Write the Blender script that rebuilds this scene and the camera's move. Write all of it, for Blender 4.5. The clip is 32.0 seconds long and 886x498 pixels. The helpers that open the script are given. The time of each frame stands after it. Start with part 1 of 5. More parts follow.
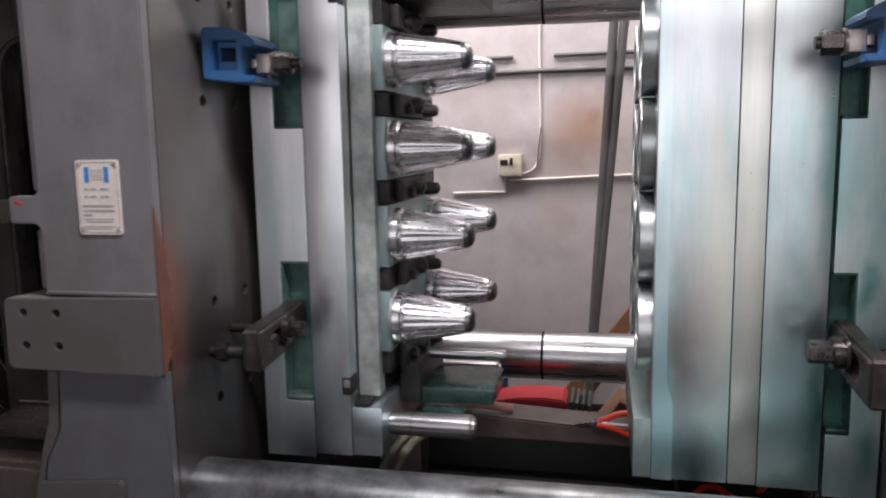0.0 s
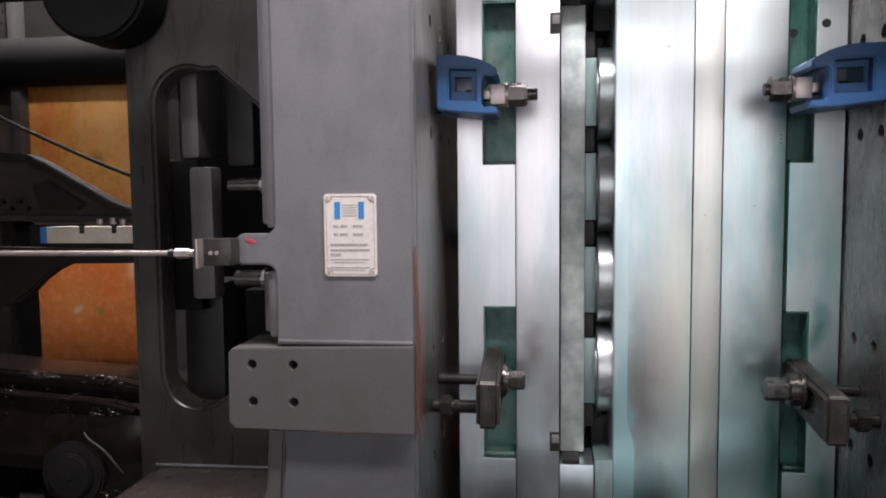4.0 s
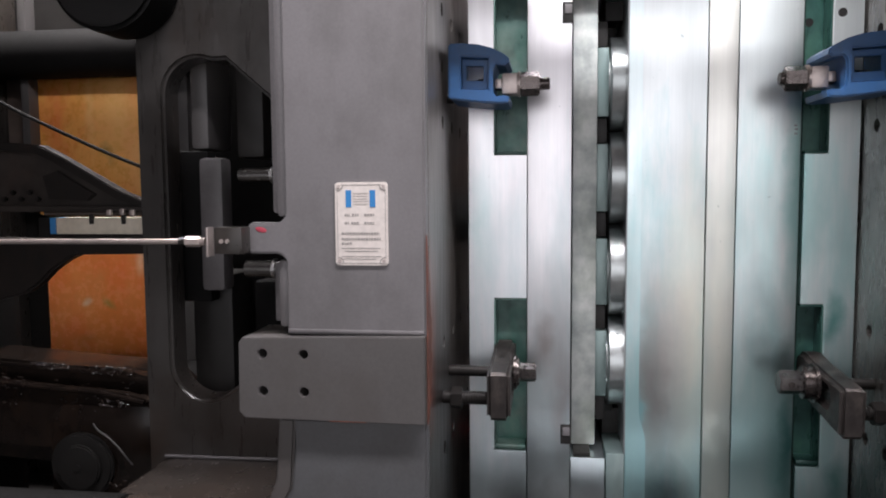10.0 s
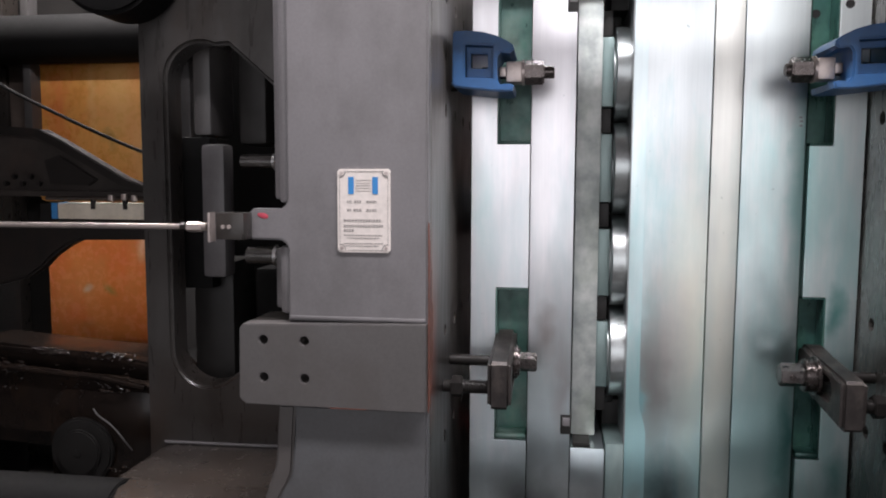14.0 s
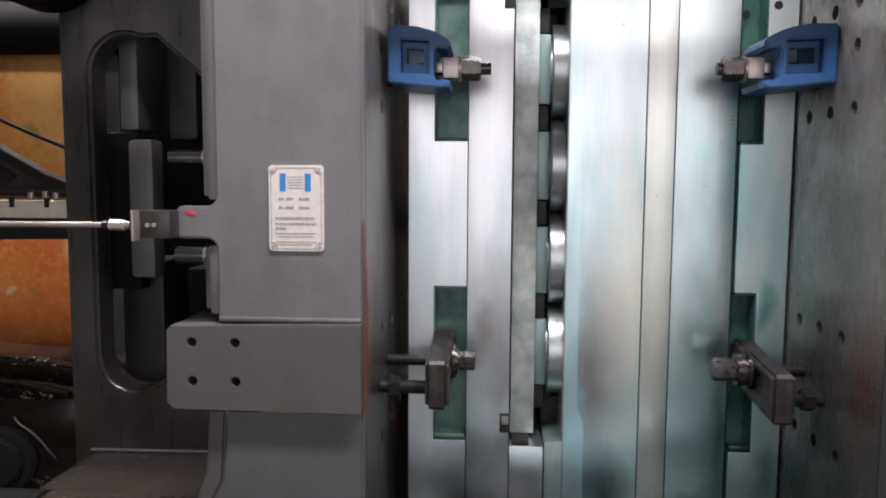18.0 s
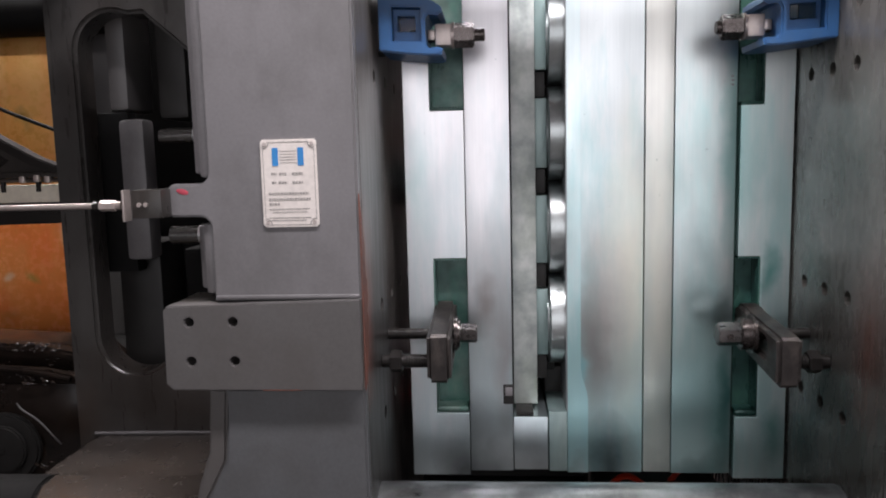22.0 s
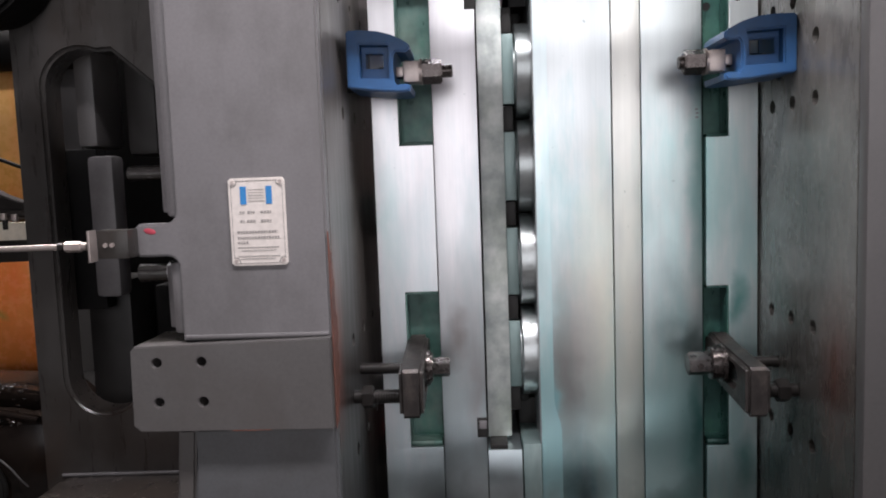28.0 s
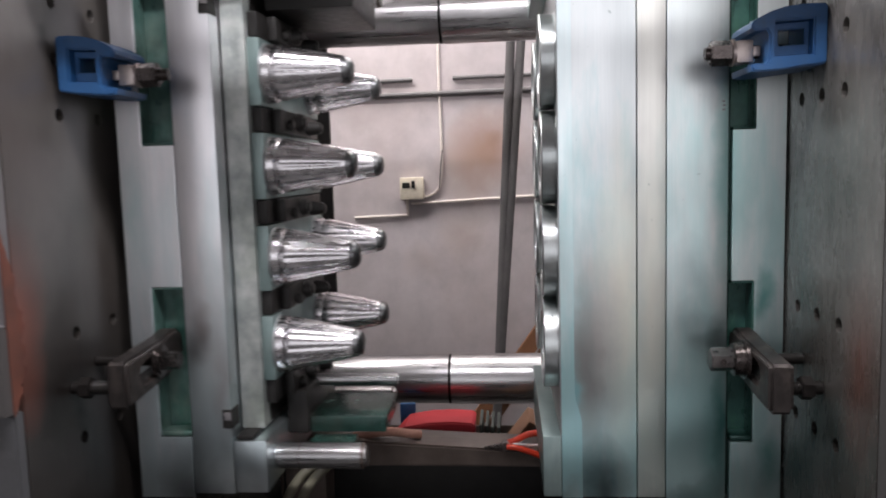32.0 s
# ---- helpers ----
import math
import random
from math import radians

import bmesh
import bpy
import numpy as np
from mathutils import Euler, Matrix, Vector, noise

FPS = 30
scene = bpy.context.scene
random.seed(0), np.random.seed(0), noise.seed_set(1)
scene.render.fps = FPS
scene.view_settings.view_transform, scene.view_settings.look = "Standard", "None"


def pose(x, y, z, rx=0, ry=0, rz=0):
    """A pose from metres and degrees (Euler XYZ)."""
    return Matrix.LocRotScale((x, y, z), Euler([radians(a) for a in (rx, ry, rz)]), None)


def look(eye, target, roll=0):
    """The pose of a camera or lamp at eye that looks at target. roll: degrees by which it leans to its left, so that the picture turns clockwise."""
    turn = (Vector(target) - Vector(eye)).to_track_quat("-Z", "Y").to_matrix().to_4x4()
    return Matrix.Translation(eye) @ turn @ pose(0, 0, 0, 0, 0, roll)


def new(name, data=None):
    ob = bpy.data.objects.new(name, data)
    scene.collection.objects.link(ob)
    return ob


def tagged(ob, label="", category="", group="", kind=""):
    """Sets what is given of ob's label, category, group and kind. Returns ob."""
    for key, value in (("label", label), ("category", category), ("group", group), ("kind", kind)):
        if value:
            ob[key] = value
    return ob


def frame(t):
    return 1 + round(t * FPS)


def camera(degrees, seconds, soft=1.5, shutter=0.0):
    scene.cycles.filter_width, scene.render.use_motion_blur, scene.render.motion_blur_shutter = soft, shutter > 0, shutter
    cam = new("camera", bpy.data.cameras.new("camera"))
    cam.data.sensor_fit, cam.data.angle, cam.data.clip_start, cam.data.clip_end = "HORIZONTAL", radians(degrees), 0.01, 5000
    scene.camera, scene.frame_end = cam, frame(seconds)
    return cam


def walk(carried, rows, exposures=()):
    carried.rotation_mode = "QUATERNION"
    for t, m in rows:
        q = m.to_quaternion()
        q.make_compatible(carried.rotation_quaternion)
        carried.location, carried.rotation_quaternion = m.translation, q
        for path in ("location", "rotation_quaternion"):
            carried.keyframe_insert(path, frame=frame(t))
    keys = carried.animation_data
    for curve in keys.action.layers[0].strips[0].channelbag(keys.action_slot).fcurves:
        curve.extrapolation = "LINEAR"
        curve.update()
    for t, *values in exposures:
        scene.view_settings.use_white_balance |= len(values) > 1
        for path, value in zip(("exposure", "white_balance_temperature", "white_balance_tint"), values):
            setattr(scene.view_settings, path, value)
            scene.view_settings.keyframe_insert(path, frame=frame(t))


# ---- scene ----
cam = camera(60.57, 32.0, soft=1.95, shutter=0.5)
PATH = [
    (0, look((0.1236, -1.1459, 1.3890), (-0.2946, 0.7899, 1.1096), -1.00)),
    (0.5, look((0.1074, -1.1502, 1.3752), (-0.2900, 0.7936, 1.1227), -0.97)),
    (1, look((0.1153, -1.1460, 1.3790), (-0.3101, 0.7920, 1.1277), -1.42)),
    (1.5, look((0.1103, -1.1532, 1.3795), (-0.2899, 0.7922, 1.1445), -2.20)),
    (2, look((0.1118, -1.1412, 1.3791), (-0.2768, 0.8069, 1.1468), -1.18)),
    (2.5, look((0.0989, -1.1487, 1.3755), (-0.2117, 0.8153, 1.1605), -0.44)),
    (3, look((0.1060, -1.1444, 1.3883), (-0.1918, 0.8219, 1.1760), -0.50)),
    (3.5, look((0.0993, -1.1440, 1.3821), (-0.1728, 0.8297, 1.2080), -0.71)),
    (5.5, look((0.0851, -1.1419, 1.3716), (-0.1731, 0.8366, 1.2337), -0.45)),
    (6, look((0.0888, -1.1411, 1.3713), (-0.1777, 0.8356, 1.2231), -0.13)),
    (6.5, look((0.0846, -1.1408, 1.3680), (-0.1744, 0.8366, 1.2170), -0.27)),
    (7, look((0.0856, -1.1432, 1.3693), (-0.1764, 0.8334, 1.2137), -0.43)),
    (7.5, look((0.0866, -1.1447, 1.3686), (-0.1810, 0.8316, 1.2169), -0.25)),
    (8, look((0.0849, -1.1430, 1.3670), (-0.1855, 0.8330, 1.2176), -0.43)),
    (8.5, look((0.0841, -1.1422, 1.3678), (-0.1916, 0.8328, 1.2153), -0.52)),
    (9, look((0.0840, -1.1393, 1.3685), (-0.2000, 0.8340, 1.2089), -0.13)),
    (9.5, look((0.0836, -1.1397, 1.3670), (-0.1986, 0.8340, 1.2097), -0.26)),
    (10, look((0.0849, -1.1387, 1.3646), (-0.1964, 0.8352, 1.2071), -0.41)),
    (10.5, look((0.0835, -1.1391, 1.3649), (-0.1978, 0.8346, 1.2057), -0.41)),
    (11, look((0.0833, -1.1400, 1.3640), (-0.1993, 0.8335, 1.2043), -0.22)),
    (11.5, look((0.0844, -1.1390, 1.3624), (-0.2011, 0.8340, 1.2013), -0.23)),
    (12, look((0.0830, -1.1383, 1.3627), (-0.2023, 0.8343, 1.1971), -0.11)),
    (12.5, look((0.0822, -1.1365, 1.3622), (-0.2028, 0.8358, 1.1920), 0.02)),
    (13, look((0.0827, -1.1353, 1.3632), (-0.2024, 0.8364, 1.1860), -0.09)),
    (13.5, look((0.0835, -1.1379, 1.3627), (-0.2006, 0.8337, 1.1838), -0.05)),
    (14, look((0.0830, -1.1364, 1.3596), (-0.2005, 0.8353, 1.1810), 0.24)),
    (14.5, look((0.0811, -1.1335, 1.3583), (-0.1955, 0.8388, 1.1753), 0.32)),
    (16.5, look((0.0887, -1.1259, 1.3596), (-0.1759, 0.8462, 1.1578), -0.40)),
    (17, look((0.0936, -1.1217, 1.3602), (-0.1220, 0.8572, 1.1669), 0.08)),
    (17.5, look((0.0887, -1.1201, 1.3590), (-0.0729, 0.8649, 1.1748), 0.12)),
    (18, look((0.0914, -1.1201, 1.3578), (-0.0463, 0.8669, 1.1759), 0.35)),
    (18.5, look((0.0889, -1.1184, 1.3576), (-0.0280, 0.8696, 1.1727), 0.63)),
    (19, look((0.0896, -1.1178, 1.3588), (-0.0190, 0.8700, 1.1671), 0.49)),
    (19.5, look((0.0875, -1.1211, 1.3544), (-0.0140, 0.8670, 1.1622), -0.21)),
    (20, look((0.0907, -1.1225, 1.3534), (-0.0334, 0.8633, 1.1508), -0.97)),
    (20.5, look((0.0939, -1.1111, 1.3557), (-0.0584, 0.8709, 1.1356), -0.65)),
    (21, look((0.0954, -1.1037, 1.3533), (-0.0520, 0.8770, 1.1182), -0.68)),
    (21.5, look((0.0935, -1.1073, 1.3575), (-0.0427, 0.8730, 1.1131), -1.35)),
    (22, look((0.0945, -1.1053, 1.3518), (-0.0475, 0.8743, 1.1048), -1.43)),
    (22.5, look((0.0919, -1.1055, 1.3512), (-0.0542, 0.8728, 1.0955), -1.25)),
    (23, look((0.0869, -1.1041, 1.3502), (-0.0697, 0.8725, 1.0884), -0.97)),
    (23.5, look((0.0898, -1.1096, 1.3532), (-0.0738, 0.8672, 1.0975), -1.08)),
    (24, look((0.0933, -1.1154, 1.3615), (-0.0622, 0.8648, 1.1279), -0.81)),
    (24.5, look((0.0879, -1.1200, 1.3620), (-0.0459, 0.8659, 1.1667), -0.37)),
    (25, look((0.0861, -1.1177, 1.3647), (-0.0283, 0.8709, 1.1840), -0.47)),
    (25.5, look((0.0913, -1.1137, 1.3640), (-0.0104, 0.8763, 1.1921), -0.93)),
    (27.5, look((0.1021, -1.1089, 1.3654), (0.0132, 0.8808, 1.1825), -1.69)),
    (28, look((0.1058, -1.1056, 1.3643), (0.0208, 0.8842, 1.1809), -2.05)),
    (28.5, look((0.1020, -1.1040, 1.3639), (0.0262, 0.8860, 1.1795), -2.37)),
    (29, look((0.1048, -1.1025, 1.3625), (0.0258, 0.8874, 1.1776), -2.75)),
    (29.5, look((0.1070, -1.1009, 1.3620), (0.0254, 0.8889, 1.1768), -2.99)),
    (30, look((0.1077, -1.0892, 1.3697), (0.0167, 0.8994, 1.1768), -3.10)),
    (30.5, look((0.1164, -1.0891, 1.3721), (0.0268, 0.9004, 1.1886), -4.19)),
    (31, look((0.1298, -1.0927, 1.3696), (-0.0005, 0.8947, 1.1875), -2.90)),
    (31.5, look((0.1471, -1.0855, 1.3715), (-0.0340, 0.8953, 1.1624), -2.43)),
    (32, look((0.1225, -1.1056, 1.3657), (-0.0494, 0.8762, 1.1591), -1.64)),
]
walk(cam, PATH, [(0, 0.0), (1.5, 0.04), (3, 0.14), (8.5, 0.13), (11, 0.16), (25.5, 0.16), (29.8, 0.13), (31, -0.02), (32, -0.12)])

# ---- world and light ----
world = bpy.data.worlds.new("world")
scene.world = world
world.use_nodes = True
world.node_tree.nodes["Background"].inputs[0].default_value = (0.85, 0.9, 1.0, 1)
world.node_tree.nodes["Background"].inputs[1].default_value = 0.06
scene.view_settings.exposure = 0.0


def area(name, m, sx, sy, power, color):
    d = bpy.data.lights.new(name, "AREA")
    d.shape, d.size, d.size_y, d.energy, d.color = "RECTANGLE", sx, sy, power, color
    ob = new(name, d)
    ob.matrix_world = m
    return ob


area("daylight_window", look((0.92, -4.55, 1.74), (0.92, 0, 1.74)), 5.34, 1.95, 54, (0.975, 0.945, 0.99))
# Unseen light added low on the left to brighten the plates' reflections.
area("low_fill_light", look((-1.85, -4.55, 0.40), (-1.85, 0, 0.40)), 0.9, 0.62, 2, (1.0, 0.972, 0.995))
# Unseen lamp added to light the platen's top more than its foot.
area("added_batten_lamp", look((0.36, -0.66, 2.42), (0.36, -0.66, 0)), 1.5, 0.12, 40, (0.985, 0.945, 0.985))
# Unseen lamp added to brighten the back wall.
area("added_ceiling_lamp", look((-0.1, 0.98, 2.75), (-0.1, 0.98, 0)), 2.6, 0.5, 55, (1.0, 0.945, 0.945))

# Unseen lamp added to brighten the orange guard panels.
area("added_ceiling_lamp", look((-1.0, 0.40, 2.75), (-1.0, 0.40, 0)), 1.0, 0.3, 54, (1.0, 0.945, 0.945))

# ---- materials ----


def nodes_of(name):
    m = bpy.data.materials.new(name)
    m.use_nodes = True
    nt = m.node_tree
    b = nt.nodes["Principled BSDF"]
    return m, nt, b


def ramp(nt, src, stops):
    r = nt.nodes.new("ShaderNodeValToRGB")
    e = r.color_ramp.elements
    while len(e) < len(stops):
        e.new(0.5)
    for el, (p, c) in zip(e, stops):
        el.position = p
        el.color = (*c, 1) if len(c) == 3 else c
    nt.links.new(src, r.inputs[0])
    return r.outputs[0]


def coords(nt, scale=(1, 1, 1), space="Object"):
    tc = nt.nodes.new("ShaderNodeTexCoord")
    mp = nt.nodes.new("ShaderNodeMapping")
    mp.inputs["Scale"].default_value = scale
    nt.links.new(tc.outputs[space], mp.inputs[0])
    return mp.outputs[0]


def noise_of(nt, vec, scale, detail=4, rough=0.55):
    n = nt.nodes.new("ShaderNodeTexNoise")
    n.inputs["Scale"].default_value = scale
    n.inputs["Detail"].default_value = detail
    n.inputs["Roughness"].default_value = rough
    nt.links.new(vec, n.inputs["Vector"])
    return n.outputs["Fac"]


def mixed(nt, fac, a, b, mode="MIX"):
    n = nt.nodes.new("ShaderNodeMix")
    n.data_type, n.blend_type = "RGBA", mode
    for sock, v in ((n.inputs[0], fac), (n.inputs[6], a), (n.inputs[7], b)):
        if isinstance(v, (int, float)):
            sock.default_value = v
        elif isinstance(v, tuple):
            sock.default_value = (*v, 1)
        else:
            nt.links.new(v, sock)
    return n.outputs[2]


def bumped(nt, b, height, strength, distance=0.001):
    n = nt.nodes.new("ShaderNodeBump")
    n.inputs["Strength"].default_value = strength
    n.inputs["Distance"].default_value = distance
    nt.links.new(height, n.inputs["Height"])
    nt.links.new(n.outputs[0], b.inputs["Normal"])


def tint_patch(nt, col, cx, cz, rx, rz, colour, amount, side=False):
    """A tinted patch with a ragged, soft outline at a place of its own, on a front or (side) on a face looking along x.
    """
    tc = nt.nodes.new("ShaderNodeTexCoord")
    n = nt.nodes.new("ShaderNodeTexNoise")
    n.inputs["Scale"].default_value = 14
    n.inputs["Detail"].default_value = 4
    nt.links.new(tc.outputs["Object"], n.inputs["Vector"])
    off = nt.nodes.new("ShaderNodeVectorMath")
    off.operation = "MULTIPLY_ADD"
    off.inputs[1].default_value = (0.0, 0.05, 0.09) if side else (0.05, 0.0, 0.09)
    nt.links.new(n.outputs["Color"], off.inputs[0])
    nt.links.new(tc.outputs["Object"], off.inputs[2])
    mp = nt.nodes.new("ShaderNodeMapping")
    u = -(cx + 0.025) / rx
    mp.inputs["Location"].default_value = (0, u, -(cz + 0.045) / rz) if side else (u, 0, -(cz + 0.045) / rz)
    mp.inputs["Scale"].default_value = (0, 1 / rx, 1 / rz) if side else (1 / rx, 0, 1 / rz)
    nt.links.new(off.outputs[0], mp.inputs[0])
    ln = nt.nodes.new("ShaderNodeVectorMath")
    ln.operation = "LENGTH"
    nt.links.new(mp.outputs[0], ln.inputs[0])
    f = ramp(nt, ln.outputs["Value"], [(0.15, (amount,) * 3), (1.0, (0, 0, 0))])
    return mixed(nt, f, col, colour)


def stained(m, spots, side=False):
    """Patches of tint (stains, rust, a painted highlight) laid over a material, each at a place of its own."""
    nt = m.node_tree
    b = nt.nodes["Principled BSDF"]
    col = b.inputs["Base Color"].links[0].from_socket
    for s in spots:
        col = tint_patch(nt, col, *s, side=side)
    nt.links.new(col, b.inputs["Base Color"])


def ground(name, base, dark, rough, tint, share=0.85, tint_patches=()):
    """Ground steel: soft vertical streaks, cloudy dulling and a green tint in patches, stronger towards the bottom."""
    m, nt, b = nodes_of(name)
    streak = noise_of(nt, coords(nt, (1, 1, 0.035)), 34, 3, 0.5)
    fine = noise_of(nt, coords(nt, (1, 1, 0.02)), 420, 4, 0.6)
    cloud = noise_of(nt, coords(nt, (1, 1, 0.45)), 5.5, 5, 0.6)
    film = noise_of(nt, coords(nt, (1.3, 1, 0.3)), 9, 5, 0.65)
    speck = noise_of(nt, coords(nt), 90, 3, 0.6)
    col = mixed(nt, ramp(nt, cloud, [(0.33, (0, 0, 0)), (0.62, (1, 1, 1))]), dark, base)
    col = mixed(nt, 0.4, col, ramp(nt, streak, [(0.3, (0.8, 0.8, 0.8)), (0.7, (1.1, 1.1, 1.1))]), "MULTIPLY")
    col = mixed(nt, 0.16, col, ramp(nt, fine, [(0.3, (0.8, 0.8, 0.8)), (0.7, (1.1, 1.1, 1.1))]), "MULTIPLY")
    # The green tint strengthens with falling height.
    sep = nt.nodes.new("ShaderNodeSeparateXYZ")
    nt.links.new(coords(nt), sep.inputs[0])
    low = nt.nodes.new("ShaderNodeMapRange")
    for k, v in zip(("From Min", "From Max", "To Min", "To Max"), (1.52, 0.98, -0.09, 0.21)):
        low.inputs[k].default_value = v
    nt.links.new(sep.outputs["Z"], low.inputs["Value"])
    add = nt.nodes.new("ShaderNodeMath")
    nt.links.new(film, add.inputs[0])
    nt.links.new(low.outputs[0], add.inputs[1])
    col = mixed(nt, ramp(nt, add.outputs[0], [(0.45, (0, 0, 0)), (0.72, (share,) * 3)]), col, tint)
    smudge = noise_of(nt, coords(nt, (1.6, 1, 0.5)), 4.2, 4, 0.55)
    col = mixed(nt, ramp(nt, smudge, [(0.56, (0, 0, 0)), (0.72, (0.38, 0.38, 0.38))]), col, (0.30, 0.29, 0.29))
    col = mixed(nt, ramp(nt, speck, [(0.70, (0, 0, 0)), (0.76, (0.45, 0.45, 0.45))]), col, (0.12, 0.2, 0.19))
    for s in tint_patches:
        col = tint_patch(nt, col, *s)
    nt.links.new(col, b.inputs["Base Color"])
    b.inputs["Metallic"].default_value = 0.97
    nt.links.new(ramp(nt, cloud, [(0.3, (rough + 0.1,) * 3), (0.7, (rough - 0.05,) * 3)]), b.inputs["Roughness"])
    bumped(nt, b, fine, 0.05, 0.0004)
    return m


def worn(name, base, dark, metal, rough, grain=60, blotch=6, spread=0.35, bump=0.25, stretch=(1, 1, 1), stain=None, stain_amount=0.5, stain_scale=5, second=None, spec=0.5):
    """Base colour broken by grain and blotches, with an optional stain of another colour."""
    m, nt, b = nodes_of(name)
    v = coords(nt, stretch)
    v1 = coords(nt)
    fine, broad = noise_of(nt, v, grain, 6, 0.6), noise_of(nt, v1, blotch, 4)
    f = ramp(nt, broad, [(0.5 - spread / 2, (0, 0, 0)), (0.5 + spread / 2, (1, 1, 1))])
    col = mixed(nt, f, dark, base)
    g = ramp(nt, fine, [(0.25, (0.72, 0.72, 0.72)), (0.75, (1.12, 1.12, 1.12))])
    col = mixed(nt, 0.5, col, g, "MULTIPLY")
    if stain:
        s = noise_of(nt, coords(nt, (1, 1, 0.55)), stain_scale, 5, 0.6)
        sf = ramp(nt, s, [(0.5 - 0.0, (0, 0, 0)), (0.78, (stain_amount,) * 3)])
        col = mixed(nt, sf, col, stain)
    if second:
        tone, amount, size = second
        s = noise_of(nt, coords(nt, (1, 1, 0.7)), size, 6, 0.65)
        col = mixed(nt, ramp(nt, s, [(0.46, (0, 0, 0)), (0.66, (amount,) * 3)]), col, tone)
    b.inputs["Specular IOR Level"].default_value = spec
    nt.links.new(col, b.inputs["Base Color"])
    b.inputs["Metallic"].default_value = metal
    rr = ramp(nt, fine, [(0.2, (max(rough - 0.1, 0.03),) * 3), (0.8, (min(rough + 0.12, 1),) * 3)])
    nt.links.new(rr, b.inputs["Roughness"])
    bumped(nt, b, fine, bump, 0.0006)
    return m


# Patches mix stains with dark reflections painted in, as at the bottom ends.
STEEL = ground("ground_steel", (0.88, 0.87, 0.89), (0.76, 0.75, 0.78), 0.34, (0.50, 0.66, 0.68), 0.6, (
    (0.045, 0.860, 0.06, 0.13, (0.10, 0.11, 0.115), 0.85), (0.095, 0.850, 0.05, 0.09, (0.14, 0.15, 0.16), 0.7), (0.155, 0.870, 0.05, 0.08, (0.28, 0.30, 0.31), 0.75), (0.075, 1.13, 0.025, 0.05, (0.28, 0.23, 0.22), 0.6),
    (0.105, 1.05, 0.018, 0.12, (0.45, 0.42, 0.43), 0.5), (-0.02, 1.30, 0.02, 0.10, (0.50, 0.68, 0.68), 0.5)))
STEEL_MID = ground("ground_steel_tinted", (0.84, 0.88, 0.89), (0.73, 0.79, 0.80), 0.34, (0.37, 0.65, 0.67), 0.85, (
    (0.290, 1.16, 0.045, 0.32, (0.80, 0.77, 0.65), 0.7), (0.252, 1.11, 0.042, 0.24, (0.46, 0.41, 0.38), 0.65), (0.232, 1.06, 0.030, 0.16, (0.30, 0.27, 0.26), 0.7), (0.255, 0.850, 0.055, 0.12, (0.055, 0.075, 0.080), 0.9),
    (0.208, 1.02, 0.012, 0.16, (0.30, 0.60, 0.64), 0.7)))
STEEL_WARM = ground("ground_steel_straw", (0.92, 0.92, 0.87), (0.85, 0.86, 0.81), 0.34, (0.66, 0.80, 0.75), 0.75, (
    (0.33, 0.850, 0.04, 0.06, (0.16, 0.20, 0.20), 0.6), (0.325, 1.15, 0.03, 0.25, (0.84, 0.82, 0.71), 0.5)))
# Dark patches by the clamp heads paint in the shade round the nuts.
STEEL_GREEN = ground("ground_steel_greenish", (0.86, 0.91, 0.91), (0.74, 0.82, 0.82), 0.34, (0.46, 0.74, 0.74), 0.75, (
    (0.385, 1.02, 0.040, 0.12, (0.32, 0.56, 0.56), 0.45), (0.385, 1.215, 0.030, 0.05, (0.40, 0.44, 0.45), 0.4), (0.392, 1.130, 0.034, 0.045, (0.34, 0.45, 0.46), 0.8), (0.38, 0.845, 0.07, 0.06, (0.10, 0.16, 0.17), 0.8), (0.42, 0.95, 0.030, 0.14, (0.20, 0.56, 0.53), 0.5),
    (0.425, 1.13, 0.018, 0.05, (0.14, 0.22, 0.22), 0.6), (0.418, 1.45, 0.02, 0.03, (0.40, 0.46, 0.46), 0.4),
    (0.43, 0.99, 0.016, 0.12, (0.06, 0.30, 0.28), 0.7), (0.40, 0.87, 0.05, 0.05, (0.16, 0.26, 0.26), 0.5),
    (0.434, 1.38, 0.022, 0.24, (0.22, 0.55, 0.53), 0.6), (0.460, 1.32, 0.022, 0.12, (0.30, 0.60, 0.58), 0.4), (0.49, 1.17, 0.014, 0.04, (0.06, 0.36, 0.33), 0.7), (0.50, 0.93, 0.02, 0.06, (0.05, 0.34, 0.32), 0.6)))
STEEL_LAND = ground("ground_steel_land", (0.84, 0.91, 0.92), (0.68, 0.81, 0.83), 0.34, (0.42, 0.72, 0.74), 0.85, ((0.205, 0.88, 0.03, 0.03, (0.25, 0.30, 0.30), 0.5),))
STEEL_DARK = worn("ground_steel_dull", (0.45, 0.47, 0.47), (0.26, 0.28, 0.29), 0.8, 0.42, 160, 7, 0.5, 0.1, (1, 1, 0.05))
TEAL = worn("green_coated_steel", (0.105, 0.190, 0.168), (0.036, 0.078, 0.068), 0.3, 0.33, 70, 26, 0.35, 0.35, (1, 1, 0.4), (0.17, 0.21, 0.175), 0.65, 16, ((0.02, 0.13, 0.09), 0.5, 22))
TEAL_GREEN = worn("bright_green_coated_steel", (0.052, 0.145, 0.122), (0.020, 0.062, 0.056), 0.3, 0.30, 70, 20, 0.35, 0.35, (1, 1, 0.4), (0.10, 0.26, 0.18), 0.6, 14, ((0.012, 0.045, 0.038), 0.6, 12))
TEAL_LIGHT = worn("pale_green_steel", (0.30, 0.37, 0.36), (0.17, 0.25, 0.245), 0.6, 0.4, 120, 9, 0.5, 0.1, (1, 1, 0.2))
